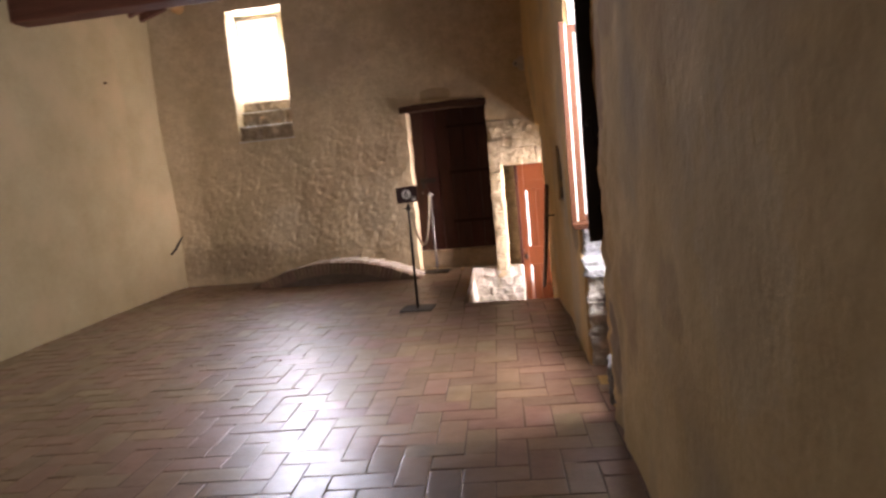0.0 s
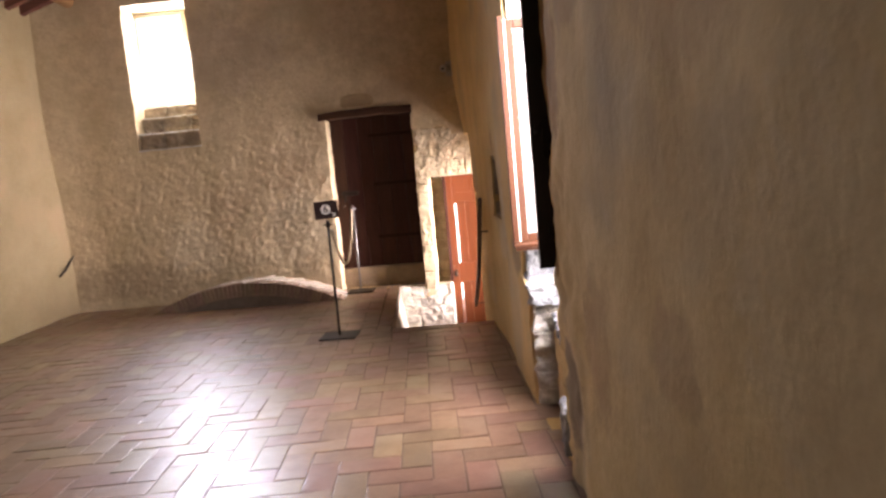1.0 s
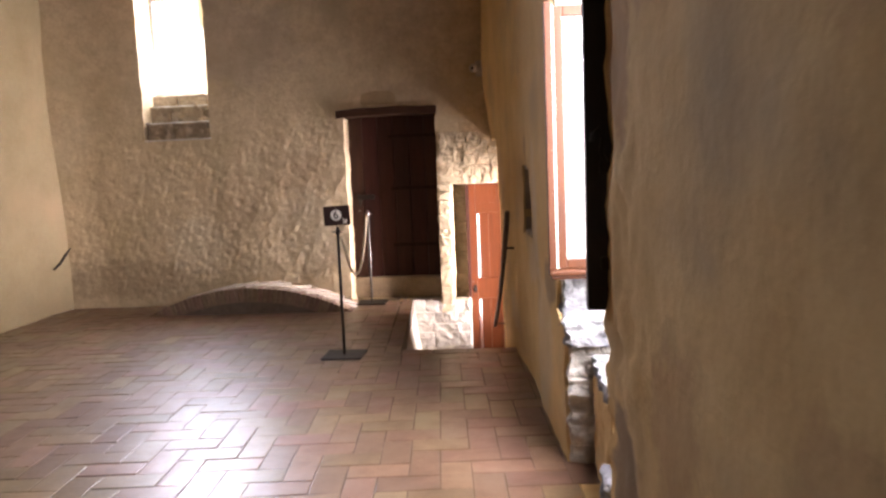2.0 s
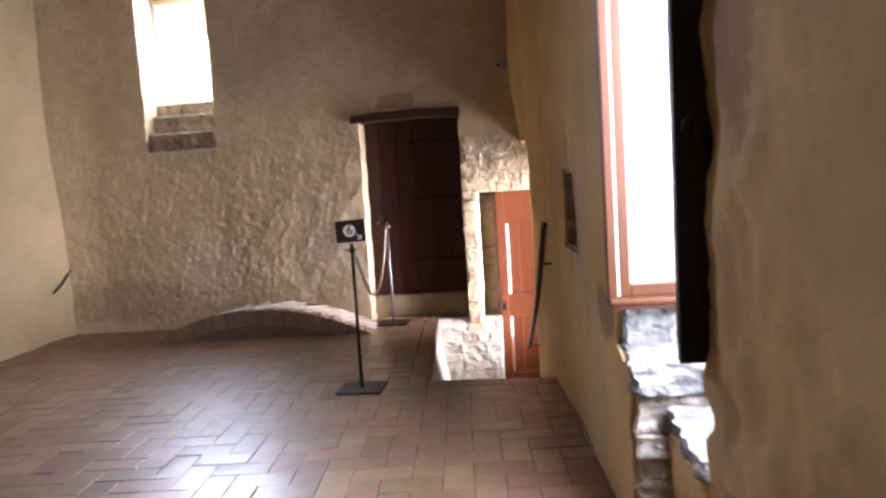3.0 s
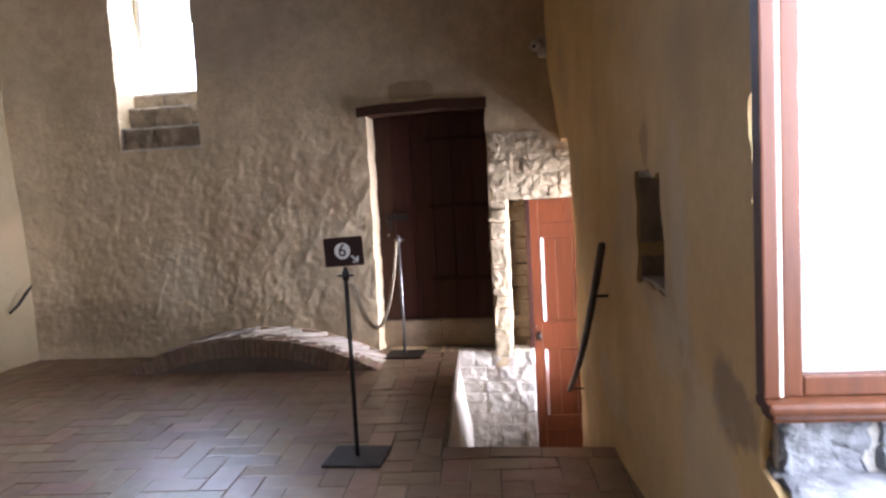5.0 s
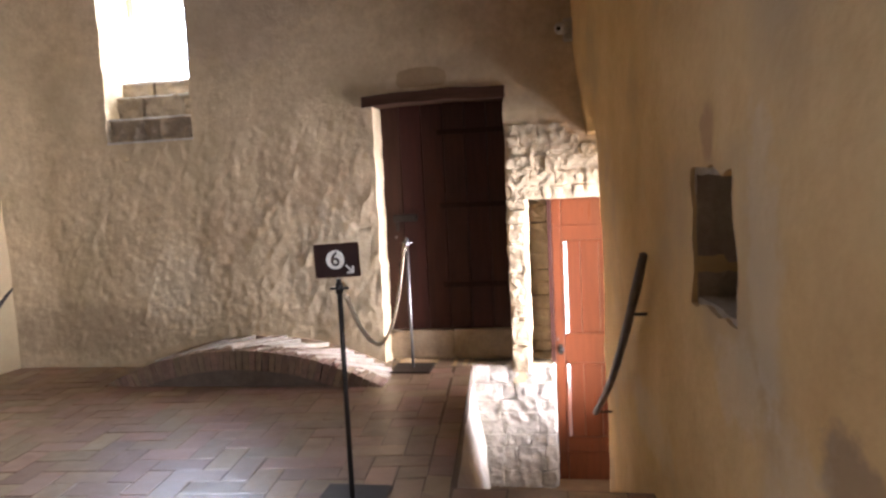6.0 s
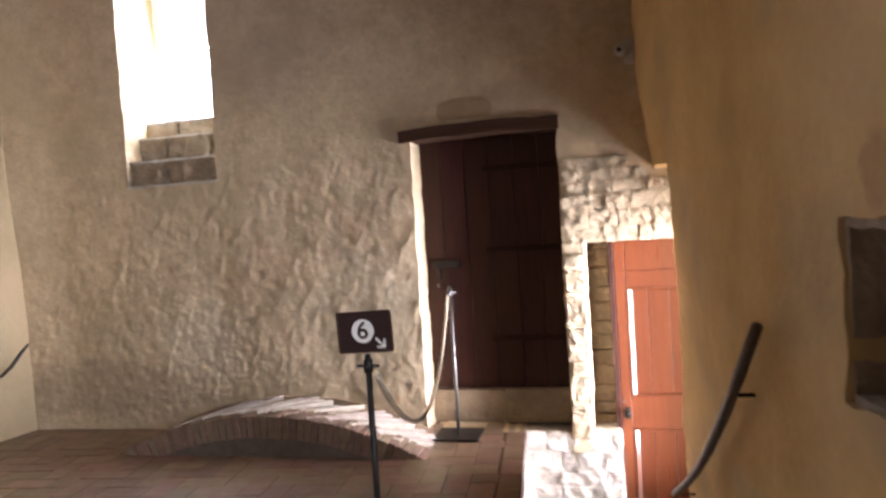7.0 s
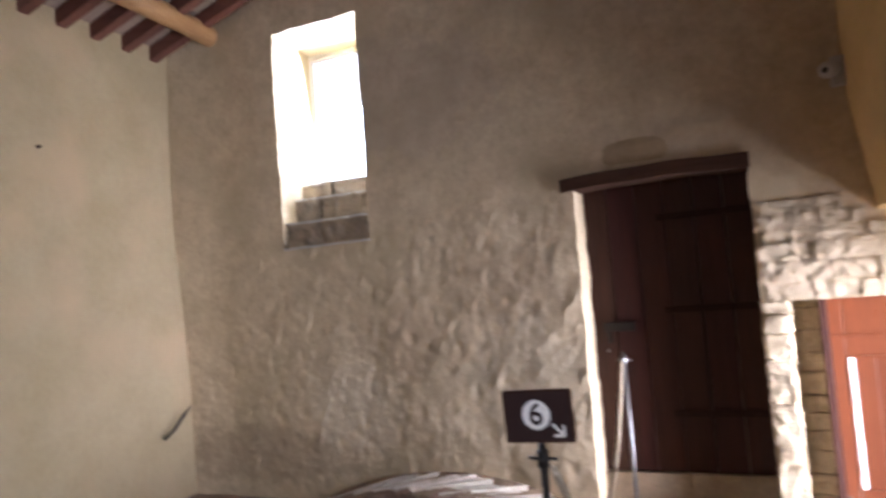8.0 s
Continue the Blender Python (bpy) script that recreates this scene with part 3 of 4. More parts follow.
# ---- stairwell ----
def build_stairwell():
    bm = bmesh.new()
    us, vs = steps(7.12, NORTH + 0.27, 0.06), steps(-1.2, -0.014, 0.06)

    def front(u, v):
        p = Vector((2, u, v))
        return (well_x(u) + lumps(p, 0.25, 0.014, 3) - 0.03 * ease(v, -0.12, 0.0) + 0.10 * ease(v, -0.05, -0.9), u, v)

    def back(u, v):
        return (well_x(u) - 0.3, u, v)

    shade_round(solid("stairwell_wall", sheet(us, vs, front, back, lambda u, v: False), WHITE_STONE, "whitewashed rough side of the sunken stairs", kind="structure"))
    us2, vs2 = steps(-0.98, -0.16, 0.04), steps(-1.2, -0.03, 0.04)

    def front2(u, v):
        return (u, NORTH + 0.012 + lumps(Vector((u, 4, v)), 0.16, 0.012, 2), v)

    end = thing("stairwell_end_wall", "whitewashed rough stone courses under the door threshold", "wall", kind="structure")
    shade_round(part("mortar", sheet(us2, vs2, front2, lambda u, v: (u, NORTH + 0.5, v), lambda u, v: False), WHITE_STONE, end))
    rng, z = random.Random(21), -1.12
    while z < -0.03:
        h = min(rng.uniform(0.08, 0.21), -0.004 - z)
        x = -0.97 + rng.uniform(0, 0.06)
        while x < -0.20:
            w = min(rng.uniform(0.10, 0.36), -0.165 - x)
            # each course steps back a little towards the threshold
            y = NORTH - 0.03 + 0.05 * ease(z, -0.5, 0.0) - rng.uniform(0, 0.014)
            stone_block("stone", (x - 0.002, y, z - 0.002), (x + w + 0.002, NORTH + 0.13, z + h + 0.002), "", WHITE_STONE, 0.015, 0.013, end, 0.07)
            x += w
        z += h
    for k in range(6):
        bm = bmesh.new()
        box(bm, (-1.0, 7.17 + k * 0.27, -1.25), (0.45, 7.17 + (k + 1) * 0.27 + (1.3 if k == 5 else 0.02), -0.17 * (k + 1)), bevel=0.012)
        tagged(new("stair_step", finish(bm, "stair_step", TILE)), "worn terracotta step going down", "step", "sunken stairs", "structure")
    bm = bmesh.new()
    box(bm, (-0.66, 7.06, -1.2), (0.5, 7.165, -0.03), bevel=0.01)
    solid("stair_head_riser", bm, BRICK, "brick riser under the floor edge", kind="structure")


def build_orange_door():
    y0 = NORTH + 0.33
    # stone pier beside the door, in courses, its shade put into the colour
    pier = thing("stone_pier", "narrow rough stone pier set back beside the orange door", "pier", (0, 0, 0), kind="structure")
    z, rng = -1.05, random.Random(4)
    while z < 1.40:
        h = rng.uniform(0.07, 0.15)
        stone_block("stone", (-0.47, y0 - rng.uniform(0, 0.012), z), (-0.165, y0 + 0.2, z + h - 0.003), "", SHADED_STONE, 0.02, 0.020, pier, 0.08)
        z += h
    door = thing("door_2", "varnished orange-brown panelled door at the stair foot", "door", (-0.168, NORTH + 0.15, -0.85), kind="structure")
    H, W = 2.19, 0.78

    def bar(name, lo, hi, bev=0.006):
        b = bmesh.new()
        box(b, lo, hi, bevel=bev)
        return part(name, b, RED_WOOD, door)

    b = bmesh.new()
    box(b, (-0.022, -0.010, -0.17), (0.012, 0.05, H), bevel=0.004)
    part("door_jamb", b, DARK_WOOD, door, "thin dark jamb strip")
    bar("stile", (0.014, 0, -0.17), (0.090, 0.045, H))
    bar("stile", (W - 0.10, 0, -0.17), (W, 0.045, H))
    bar("top_rail", (0.091, 0.002, 1.85), (W - 0.101, 0.045, H))
    bar("top_moulding", (0.016, -0.008, 1.958), (W - 0.02, -0.0005, 1.974), 0.003)
    bar("bottom_moulding", (0.016, -0.010, 0.060), (W - 0.02, -0.0005, 0.074), 0.004)
    bar("lock_rail", (0.091, 0.002, 0.83), (W - 0.101, 0.045, 1.065))
    bar("bottom_rail", (0.091, 0.002, -0.17), (W - 0.101, 0.045, 0.19))
    for z0, z1 in ((0.19, 0.83), (1.065, 1.85)):
        n = 4
        for k in range(n):
            a = 0.091 + (W - 0.192) * k / n
            bar("panel_board", (a + 0.001, 0.012, z0), (a + (W - 0.192) / n - 0.001, 0.042, z1), 0.004)
        for lo, hi in (((0.091, -0.004, z0), (0.104, 0.014, z1)), ((0.104, -0.004, z0), (W - 0.101, 0.014, z0 + 0.012)), ((0.104, -0.004, z1 - 0.010), (W - 0.101, 0.014, z1))):
            b = bmesh.new()
            near = [(lo[0], lo[1], lo[2]), (hi[0], lo[1], lo[2]), (hi[0], lo[1], hi[2]), (lo[0], lo[1], hi[2])]
            upright = hi[2] - lo[2] > 0.1
            wide = 0.030
            deep = [(lo[0], hi[1], lo[2]), (hi[0] + (wide if upright else 0), hi[1], lo[2] - (0 if upright or lo[2] == z0 else wide)), (hi[0] + (wide if upright else 0), hi[1], hi[2] + (wide if not upright and lo[2] == z0 else 0)), (lo[0], hi[1], hi[2])]
            vs = [b.verts.new(v) for v in near + deep]
            for f in ((0, 1, 2, 3), (7, 6, 5, 4), (0, 4, 5, 1), (1, 5, 6, 2), (2, 6, 7, 3), (3, 7, 4, 0)):
                b.faces.new([vs[q] for q in f])
            part("bead_moulding", b, RED_WOOD, door)
    b = bmesh.new()
    tube(b, [(0.055, 0.0, 0.95), (0.055, -0.035, 0.95), (0.055, -0.05, 0.95), (0.055, -0.058, 0.95)], [0.012, 0.012, 0.026, 0.016], 14)
    part("knob", b, BLACK_IRON, door, "round dark iron knob", True)
    b = bmesh.new()
    box(b, (0.038, -0.006, 0.90), (0.075, 0.0, 0.99), bevel=0.003)
    part("lock_plate", b, BLACK_IRON, door)
    b = bmesh.new()
    tube(b, [(0.035, 0, 1.03), (0.035, -0.012, 1.03)], 0.010, 10)
    part("bolt_head", b, STEEL, door, "small bright bolt")
    b = bmesh.new()
    box(b, (0.0, -0.10, -0.26), (W, 0.05, -0.172), bevel=0.006)
    part("door_sill", b, RED_WOOD, door)
    # masonry behind and above the door
    bm = bmesh.new()
    box(bm, (-0.165, NORTH + 0.205, -1.2), (1.1, y0 + 0.4, 1.42))
    box(bm, (-0.55, y0 + 0.205, -1.2), (-0.168, y0 + 0.4, 1.42))
    solid("wall_behind_orange_door", bm, STONE, "masonry round the orange door", kind="structure")


def build_door_head_stones():
    """Rough stones showing through the plaster between the two doors."""
    rng = random.Random(5)
    z = 1.352
    while z < 1.93:
        h = rng.uniform(0.065, 0.125)
        x = -0.495 + 0.03 * rng.random()
        end = between([(1.3, 0.30), (1.72, 0.27), (1.80, 0.10), (2.1, -0.30)], z + h / 2)
        while x < end - 0.05:
            w = rng.uniform(0.08, 0.30)
            proud = 0.022 - 0.02 * ease(z, 1.65, 2.0) - rng.uniform(0, 0.016)
            ob = stone_block("head_stone", (x - 0.004, NORTH - proud, z - 0.003), (min(x + w, end) + 0.004, NORTH + 0.10, z + h + 0.003), "rough pale stone showing through the plaster above the orange door", RUBBLE, 0.013, 0.0085, None, 0.05)
            tagged(ob, "", "", "exposed stones")
            x += w
        z += h
    z = -0.05
    while z < 1.32:
        h = rng.uniform(0.10, 0.26)
        ob = stone_block("jamb_stone", (-0.502, NORTH - 0.02 - rng.uniform(0, 0.010), z), (-0.350 + rng.uniform(-0.010, 0.008), NORTH + 0.14, min(z + h, 1.35) + 0.002), "rough cream jamb stone between the two doors", RUBBLE, 0.016, 0.011, None, 0.06)
        tagged(ob, "", "", "jamb stones")
        z += h


build_stairwell()
build_orange_door()
build_door_head_stones()


# ---- stair window in the side wall, by the orange door ----
bm = bmesh.new()
box(bm, (0.30, NORTH - 0.005, 1.40), (1.2, NORTH + 0.27, 6.0))
box(bm, (0.62, 8.4, -1.2), (1.0, 8.97, 2.4))
solid("wall_east_return", bm, WHITE_STONE, "pale masonry round the stair opening", kind="structure")


# ---- east window ----
def build_east_window():
    """A casement swung open into the room, standing square to the wall before the stone jamb."""
    win = thing("window_2", "orange-brown wooden casement standing open, with a drip board", "window", (0.492, 4.93, 0.0), kind="structure")
    win.matrix_basis = pose(0.492, 4.935, 0, 0, 0, 2)
    W, Z1 = 0.475, 2.255

    def bar(name, lo, hi, mat=CASEMENT_WOOD, bev=0.005, parent=None, label=""):
        b = bmesh.new()
        box(b, lo, hi, bevel=bev)
        return part(name, b, mat, parent or win, label)

    bar("drip_board", (-0.012, -0.045, 0.928), (W + 0.006, 0.06, 0.956), bev=0.010)
    bar("drip_moulding", (-0.002, -0.030, 0.908), (W, 0.05, 0.927), bev=0.008)
    bar("casing", (-0.010, -0.004, 0.957), (0.026, 0.055, Z1 + 0.02))
    # lit bead, its brightness put into the colour
    bar("bead", (0.027, 0.006, 0.957), (0.036, 0.05, Z1), WHITE_FRAME, 0.003, None, "bead coloured pale for the light on it")
    bar("stile", (0.037, 0.010, 0.957), (0.080, 0.052, Z1))
    # outer stile pale because strongly lit, unlike its brown twin
    bar("stile", (W - 0.078, 0.010, 0.957), (W, 0.052, Z1), WHITE_FRAME, label="outer stile coloured pale for the light on it")
    bar("bottom_rail", (0.081, 0.012, 0.957), (W - 0.079, 0.050, 1.005))
    bar("top_rail", (0.081, 0.012, Z1 - 0.05), (W - 0.079, 0.050, Z1))
    bar("inner_bead", (W - 0.090, 0.006, 1.006), (W - 0.0795, 0.030, Z1 - 0.051), BLACK_IRON, 0.002, None, "dark glazing strip")
    b = bmesh.new()
    box(b, (0.075, 0.030, 1.0), (W - 0.074, 0.034, Z1 - 0.045))
    pane = part("pane", b, GLASS, win)
    pane.visible_shadow = False
    b = bmesh.new()
    tube(b, [(W - 0.11, -0.02, 0.915), (W - 0.09, -0.055, 0.905), (W - 0.03, -0.20, 0.885), (W - 0.005, -0.30, 0.875)], 0.005, 8)
    tube(b, [(W - 0.125, -0.01, 0.918), (W - 0.095, -0.04, 0.912)], 0.012, 8)
    part("stay_hook", b, STEEL, win, "pale metal stay hook", True)


def build_shutter():
    sh = thing("window_shutter", "blackened wooden inner shutter standing open at the window", "shutter", (0.558, 4.0, 0.935))
    n = 3
    for k in range(n):
        b = bmesh.new()
        box(b, (k * 0.13 + 0.001, -0.022, 0), (k * 0.13 + 0.129, 0.022, 1.80), bevel=0.005)
        part("board", b, SHUTTER_WOOD, sh)
    b = bmesh.new()
    tube(b, [(0.025, -0.022, 0.62), (0.025, -0.05, 0.64), (0.045, -0.06, 0.66), (0.06, -0.05, 0.63), (0.055, -0.035, 0.58), (0.075, -0.03, 0.54)], 0.008, 8)
    part("hook", b, BLACK_IRON, sh, "curled black iron hook", True)
    for z in (0.15, 0.5):
        b = bmesh.new()
        box(b, (0.05, -0.034, z), (0.25, -0.0225, z + 0.05), bevel=0.003)
        part("hinge_strap", b, BLACK_IRON, sh)


def build_embrasure():
    """The stepped stone recess under and behind the window."""
    stone_block("window_ledge", (0.540, 4.75, 0.60), (1.0, 5.14, 0.738), "broad pale stone ledge in the window recess", LIMESTONE, 0.022, 0.028, None, 0.08)
    rng, z = random.Random(17), 0.0
    while z < 0.575:
        h = min(rng.uniform(0.06, 0.12), 0.598 - z)
        cut = rng.uniform(0.68, 0.84)
        for x0, x1 in ((0.555, cut), (cut, 1.0)):
            # same stone as the ledge, coloured paler for the sky light on it
            ob = stone_block("ledge_stone", (x0 - 0.002, 4.765 + rng.uniform(0, 0.03), z - 0.001), (x1 + 0.002, 5.14, z + h + 0.001), "rough layered stone below the window ledge, paled for sky light", WHITE_STONE, 0.014, 0.016, None, 0.06)
            tagged(ob, "", "", "stones below the ledge")
        z += h
    stone_block("recess_step", (0.66, 4.22, 0.485), (1.0, 4.76, 0.56), "sunlit pale stone slab low in the window recess", LIMESTONE, 0.02, 0.020, None, 0.08)
    # the ochre plaster tone also carries the shade on the step front
    stone_block("recess_foot", (0.665, 4.23, 0.0), (1.0, 4.76, 0.484), "ochre plaster block carrying the slab, coloured for its shaded front", EAST_PLASTER, 0.025, 0.022, None, 0.12)
    stone_block("recess_foot", (0.62, 4.02, 0.0), (0.98, 4.225, 0.24), "low grey stone stub at the foot of the recess", LIMESTONE, 0.02, 0.02, None, 0.08)
    stone_block("recess_jamb_stone", (0.55, 5.045, 0.712), (0.757, 5.34, 0.934), "pale pitted squared stone in the recess side", LIMESTONE, 0.012, 0.020, None, 0.05)
    for z0, z1, x0, push in ((0.745, 0.800, 0.772, 0.0), (0.804, 0.858, 0.782, 0.012), (0.862, 0.934, 0.770, -0.006)):
        stone_block("recess_jamb_stone", (x0, 5.036 + push, z0), (0.905, 5.34, z1), "grey split slab in the recess side", LIMESTONE, 0.012, 0.010, None, 0.06)
    # dark block where the recess only falls into brown shadow
    stone_block("recess_shade_block", (0.908, 5.015, 0.735), (1.0, 5.34, 0.934), "dark brown block for the shadow beside the recess slabs", SHADED_STONE, 0.012, 0.016, None, 0.06)
    bb = bmesh.new()
    box(bb, (0.55, 5.063, 0.73), (1.23, 5.30, 2.74))
    solid("recess_side", bb, WHITE_STONE, "pale mortared side of the window recess", kind="structure")
    rng = random.Random(11)
    z = 0.935
    while z < 2.72:
        h = min(rng.uniform(0.19, 0.25), 2.74 - z)
        cut = rng.uniform(0.62, 0.86)
        # white in place of strong light; the outer stones keep their grey
        for a, c, mat, lab in ((0.548, cut, WHITE_STONE, "squared stone in the recess side, whitened for the glare on it"), (cut, 0.965, WHITE_STONE, "squared stone in the recess side, whitened for the glare on it"), (0.967, 1.24, LIMESTONE, "grey squared stone in the recess side")):
            stone_block("recess_jamb_stone", (a - 0.003, 5.055, z - 0.002), (c + 0.003, 5.34, z + h + 0.002), lab, mat, 0.05, 0.009)
        z += h
    b = bmesh.new()
    box(b, (0.99, 2.6, -3.0), (1.25, 5.80, 0.90), bevel=0.02, jitter=0.01)
    box(b, (0.99, 5.345, 0.905), (1.25, 6.0, 3.2), bevel=0.02)
    box(b, (1.05, 2.6, 0.905), (1.25, 3.95, 3.2), bevel=0.02)
    box(b, (1.05, 3.375, 2.75), (1.25, 5.34, 3.2), bevel=0.02)
    solid("recess_parapet", b, LIMESTONE, "stone masonry closing the recess round the opening", kind="structure")


build_east_window()
build_shutter()
build_embrasure()

# grey lining of the niche
def build_niche():
    niche = thing("wall_niche", "small square wall niche lined with grey plaster", "niche", kind="structure")

    def slab(name, ulo, uhi, vlo, vhi, place):
        def front(u, v):
            return place(u, v, lumps(Vector(place(u, v, 0)), 0.11, 0.008, 3))

        def back(u, v):
            return place(u, v, 0.06)

        shade_round(part(name, sheet(steps(ulo, uhi, 0.025), steps(vlo, vhi, 0.025), front, back, lambda u, v: False), NICHE_PLASTER, niche))

    x1 = 0.74

    def inward(y, t):
        lip = east_x(y) + 0.012
        return lip + (x1 - lip) * t

    slab("back", 5.97, 6.49, 1.01, 1.51, lambda u, v, d: (x1 + d, u, v))
    slab("side", 0, 1, 1.01, 1.51, lambda u, v, d: (inward(6.458, u), 6.452 + d, v))
    slab("side", 0, 1, 1.01, 1.51, lambda u, v, d: (inward(6.002, u), 6.004 - d, v))
    slab("top", 0, 1, 5.99, 6.47, lambda u, v, d: (inward(v, u), v, 1.476 + d))
    slab("sill", 0, 1, 5.99, 6.47, lambda u, v, d: (inward(v, u), v, 1.044 - d))


build_niche()


# ---- outside ----
bm = bmesh.new()
box(bm, (-60, -60, -3.2), (60, 60, -3.0))
solid("ground", bm, GROUND, "pale courtyard ground outside", kind="structure")
# Added panels whose own glow stands in for daylight.
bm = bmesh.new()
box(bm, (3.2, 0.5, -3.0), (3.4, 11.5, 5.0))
solid("backdrop", bm, BACKDROP, "added glowing backdrop outside the east window", kind="structure")
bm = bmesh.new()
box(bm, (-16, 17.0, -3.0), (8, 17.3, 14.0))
solid("backdrop_north", bm, BACKDROP, "added glowing white backdrop for the sky beyond the north window", kind="structure")


# ---- handrail ----
def build_handrail():
    rail = thing("handrail", "worn dark round handrail fixed to the plaster wall", "handrail", (0, 0, 0))
    top, end = Vector((0.285, 6.98, 1.14)), Vector((0.125, 8.87, -0.19))
    pts = []
    for i in range(17):
        t = i / 16
        p = top.lerp(end, t)
        p.z -= 0.11 * math.sin(t * math.pi)
        pts.append(p)
    b = bmesh.new()
    tube(b, pts, [0.019] + [0.022 + 0.0015 * math.sin(2.3 * k) for k in range(15)] + [0.018], 12)
    part("rail", b, RAIL_WOOD, rail, "", True)
    for i in (3, 15):
        p = pts[i]
        wall = east_x(p.y, p.z)
        b = bmesh.new()
        tube(b, [p - Vector((0, 0, 0.012)), Vector(((p.x + wall) / 2, p.y, p.z - 0.014)), Vector((wall + 0.03, p.y, p.z - 0.014))], 0.008, 8)
        part("bracket", b, BLACK_IRON, rail, "thin black iron bracket", True)


# ---- stanchions, sign and rope ----
def build_post(x, y, height, mat, label):
    post = thing("stanchion", label, "stanchion", (x, y, 0), "rope stanchions")
    b = bmesh.new()
    box(b, (-0.165, -0.15, 0.001), (0.165, 0.15, 0.014), bevel=0.004)
    part("base_plate", b, BLACK_IRON, post, "flat dark steel base plate")
    b = bmesh.new()
    tube(b, [(0, 0, 0.014), (0, 0, height)], 0.0125, 12)
    part("pole", b, mat, post, "", True)
    b = bmesh.new()
    tube(b, [(0, 0, height - 0.07), (0, 0, height - 0.02)], 0.019, 12)
    part("collar", b, mat, post, "", True)
    b = bmesh.new()
    tube(b, [(-0.045, 0, height - 0.045), (0.045, 0, height - 0.045)], 0.006, 8)
    tube(b, [(0, -0.035, height - 0.045), (0, 0.035, height - 0.045)], 0.006, 8)
    part("rope_hook", b, mat, post, "", True)
    return post


def build_sign():
    sign = thing("sign_panel", "small dark sign with a white number disc and arrow", "sign", (-1.088, 6.945, 1.165))
    sign.matrix_basis = pose(-1.088, 6.945, 1.165, 0, -2.0, -2)
    b = bmesh.new()
    box(b, (-0.105, -0.006, -0.077), (0.105, 0.006, 0.077), bevel=0.003)
    part("panel", b, SIGN_BLACK, sign)
    for lo, hi in (((-0.107, -0.009, 0.073), (0.107, 0.008, 0.079)), ((-0.107, -0.009, -0.079), (0.107, 0.008, -0.073)), ((-0.109, -0.009, -0.0725), (-0.103, 0.008, 0.0725)), ((0.103, -0.009, -0.0725), (0.109, 0.008, 0.0725))):
        b = bmesh.new()
        box(b, lo, hi, bevel=0.002)
        part("sign_edge", b, LINTEL_WOOD, sign)
    b = bmesh.new()
    ring = [b.verts.new((0.044 * math.cos(a) - 0.005, -0.0095, 0.004 + 0.044 * math.sin(a))) for a in [2 * math.pi * k / 40 for k in range(40)]]
    f = b.faces.new(ring)
    made = bmesh.ops.extrude_face_region(b, geom=[f])
    for v in [g for g in made["geom"] if isinstance(g, bmesh.types.BMVert)]:
        v.co.y += 0.003
    disc = part("number_disc", b, SIGN_WHITE, sign, "round white number disc")
    cu = bpy.data.curves.new("numeral", "FONT")
    cu.body, cu.size, cu.align_x, cu.align_y, cu.extrude, cu.offset = "6", 0.092, "CENTER", "CENTER", 0.0008, 0.0015
    cu.materials.append(SIGN_BLACK)
    num = new("numeral", cu)
    num.parent = disc
    num.matrix_basis = pose(-0.005, -0.0105, 0.004, 90, 0, 0)
    b = bmesh.new()
    turn = Matrix.Translation((0.062, -0.0085, -0.043)) @ Matrix.Rotation(radians(45), 4, "Y")
    box(b, (-0.026, -0.001, -0.004), (0.018, 0.001, 0.004), turn=turn)
    for s in (1, -1):
        t2 = turn @ Matrix.Translation((0.022, 0, 0)) @ Matrix.Rotation(radians(135 * s), 4, "Y")
        box(b, (0.0, -0.001, -0.004), (0.030, 0.001, 0.004), turn=t2)
    part("arrow", b, SIGN_WHITE, sign, "small white arrow")


def build_rope(a, c, sag):
    a, c = Vector(a), Vector(c)
    b = bmesh.new()
    core = []
    n = 40
    for i in range(n + 1):
        t = i / n
        p = a.lerp(c, t)
        p.z -= sag * 4 * t * (1 - t)
        core.append(p)
    for s in range(3):
        pts = []
        for i in range(n * 3 + 1):
            f = i / 3
            k = min(int(f), n - 1)
            p = core[k].lerp(core[k + 1], f - k)
            ang = i * 0.55 + s * 2.094
            pts.append(p + Vector((math.cos(ang) * 0.006, math.sin(ang) * 0.004, math.sin(ang) * 0.006)))
        tube(b, pts, 0.0075, 6)
    solid("barrier_rope", b, ROPE, "cream twisted rope slung between two stanchions", "rope", smooth=True)


build_handrail()
build_post(-1.095, 6.977, 1.075, BLACK_IRON, "slim black stanchion carrying a small sign")
build_post(-1.315, 9.38, 1.09, STEEL, "slim grey steel stanchion before the plank door")
build_sign()
build_rope((-1.075, 7.01, 0.99), (-1.33, 9.35, 1.03), 0.48)


# ---- small wall fittings ----
def build_cctv():
    c = thing("security_camera", "small off-white security camera high in the corner", "security camera", (0.0, NORTH - 0.02, 2.645))
    c.scale = (1.25, 1.25, 1.25)
    b = bmesh.new()
    box(b, (-0.01, -0.045, -0.075), (0.085, 0.02, 0.06), bevel=0.012)
    part("housing", b, WHITE_PLASTIC, c)
    b = bmesh.new()
    tube(b, [(0.0, -0.03, 0.0), (-0.03, -0.09, -0.012), (-0.035, -0.10, -0.014)], [0.036, 0.036, 0.03], 14)
    part("body", b, WHITE_PLASTIC, c, "", True)
    b = bmesh.new()
    tube(b, [(-0.034, -0.0985, -0.0137), (-0.037, -0.104, -0.0148)], 0.013, 14)
    part("lens", b, BLACK_IRON, c, "dark round lens", True)


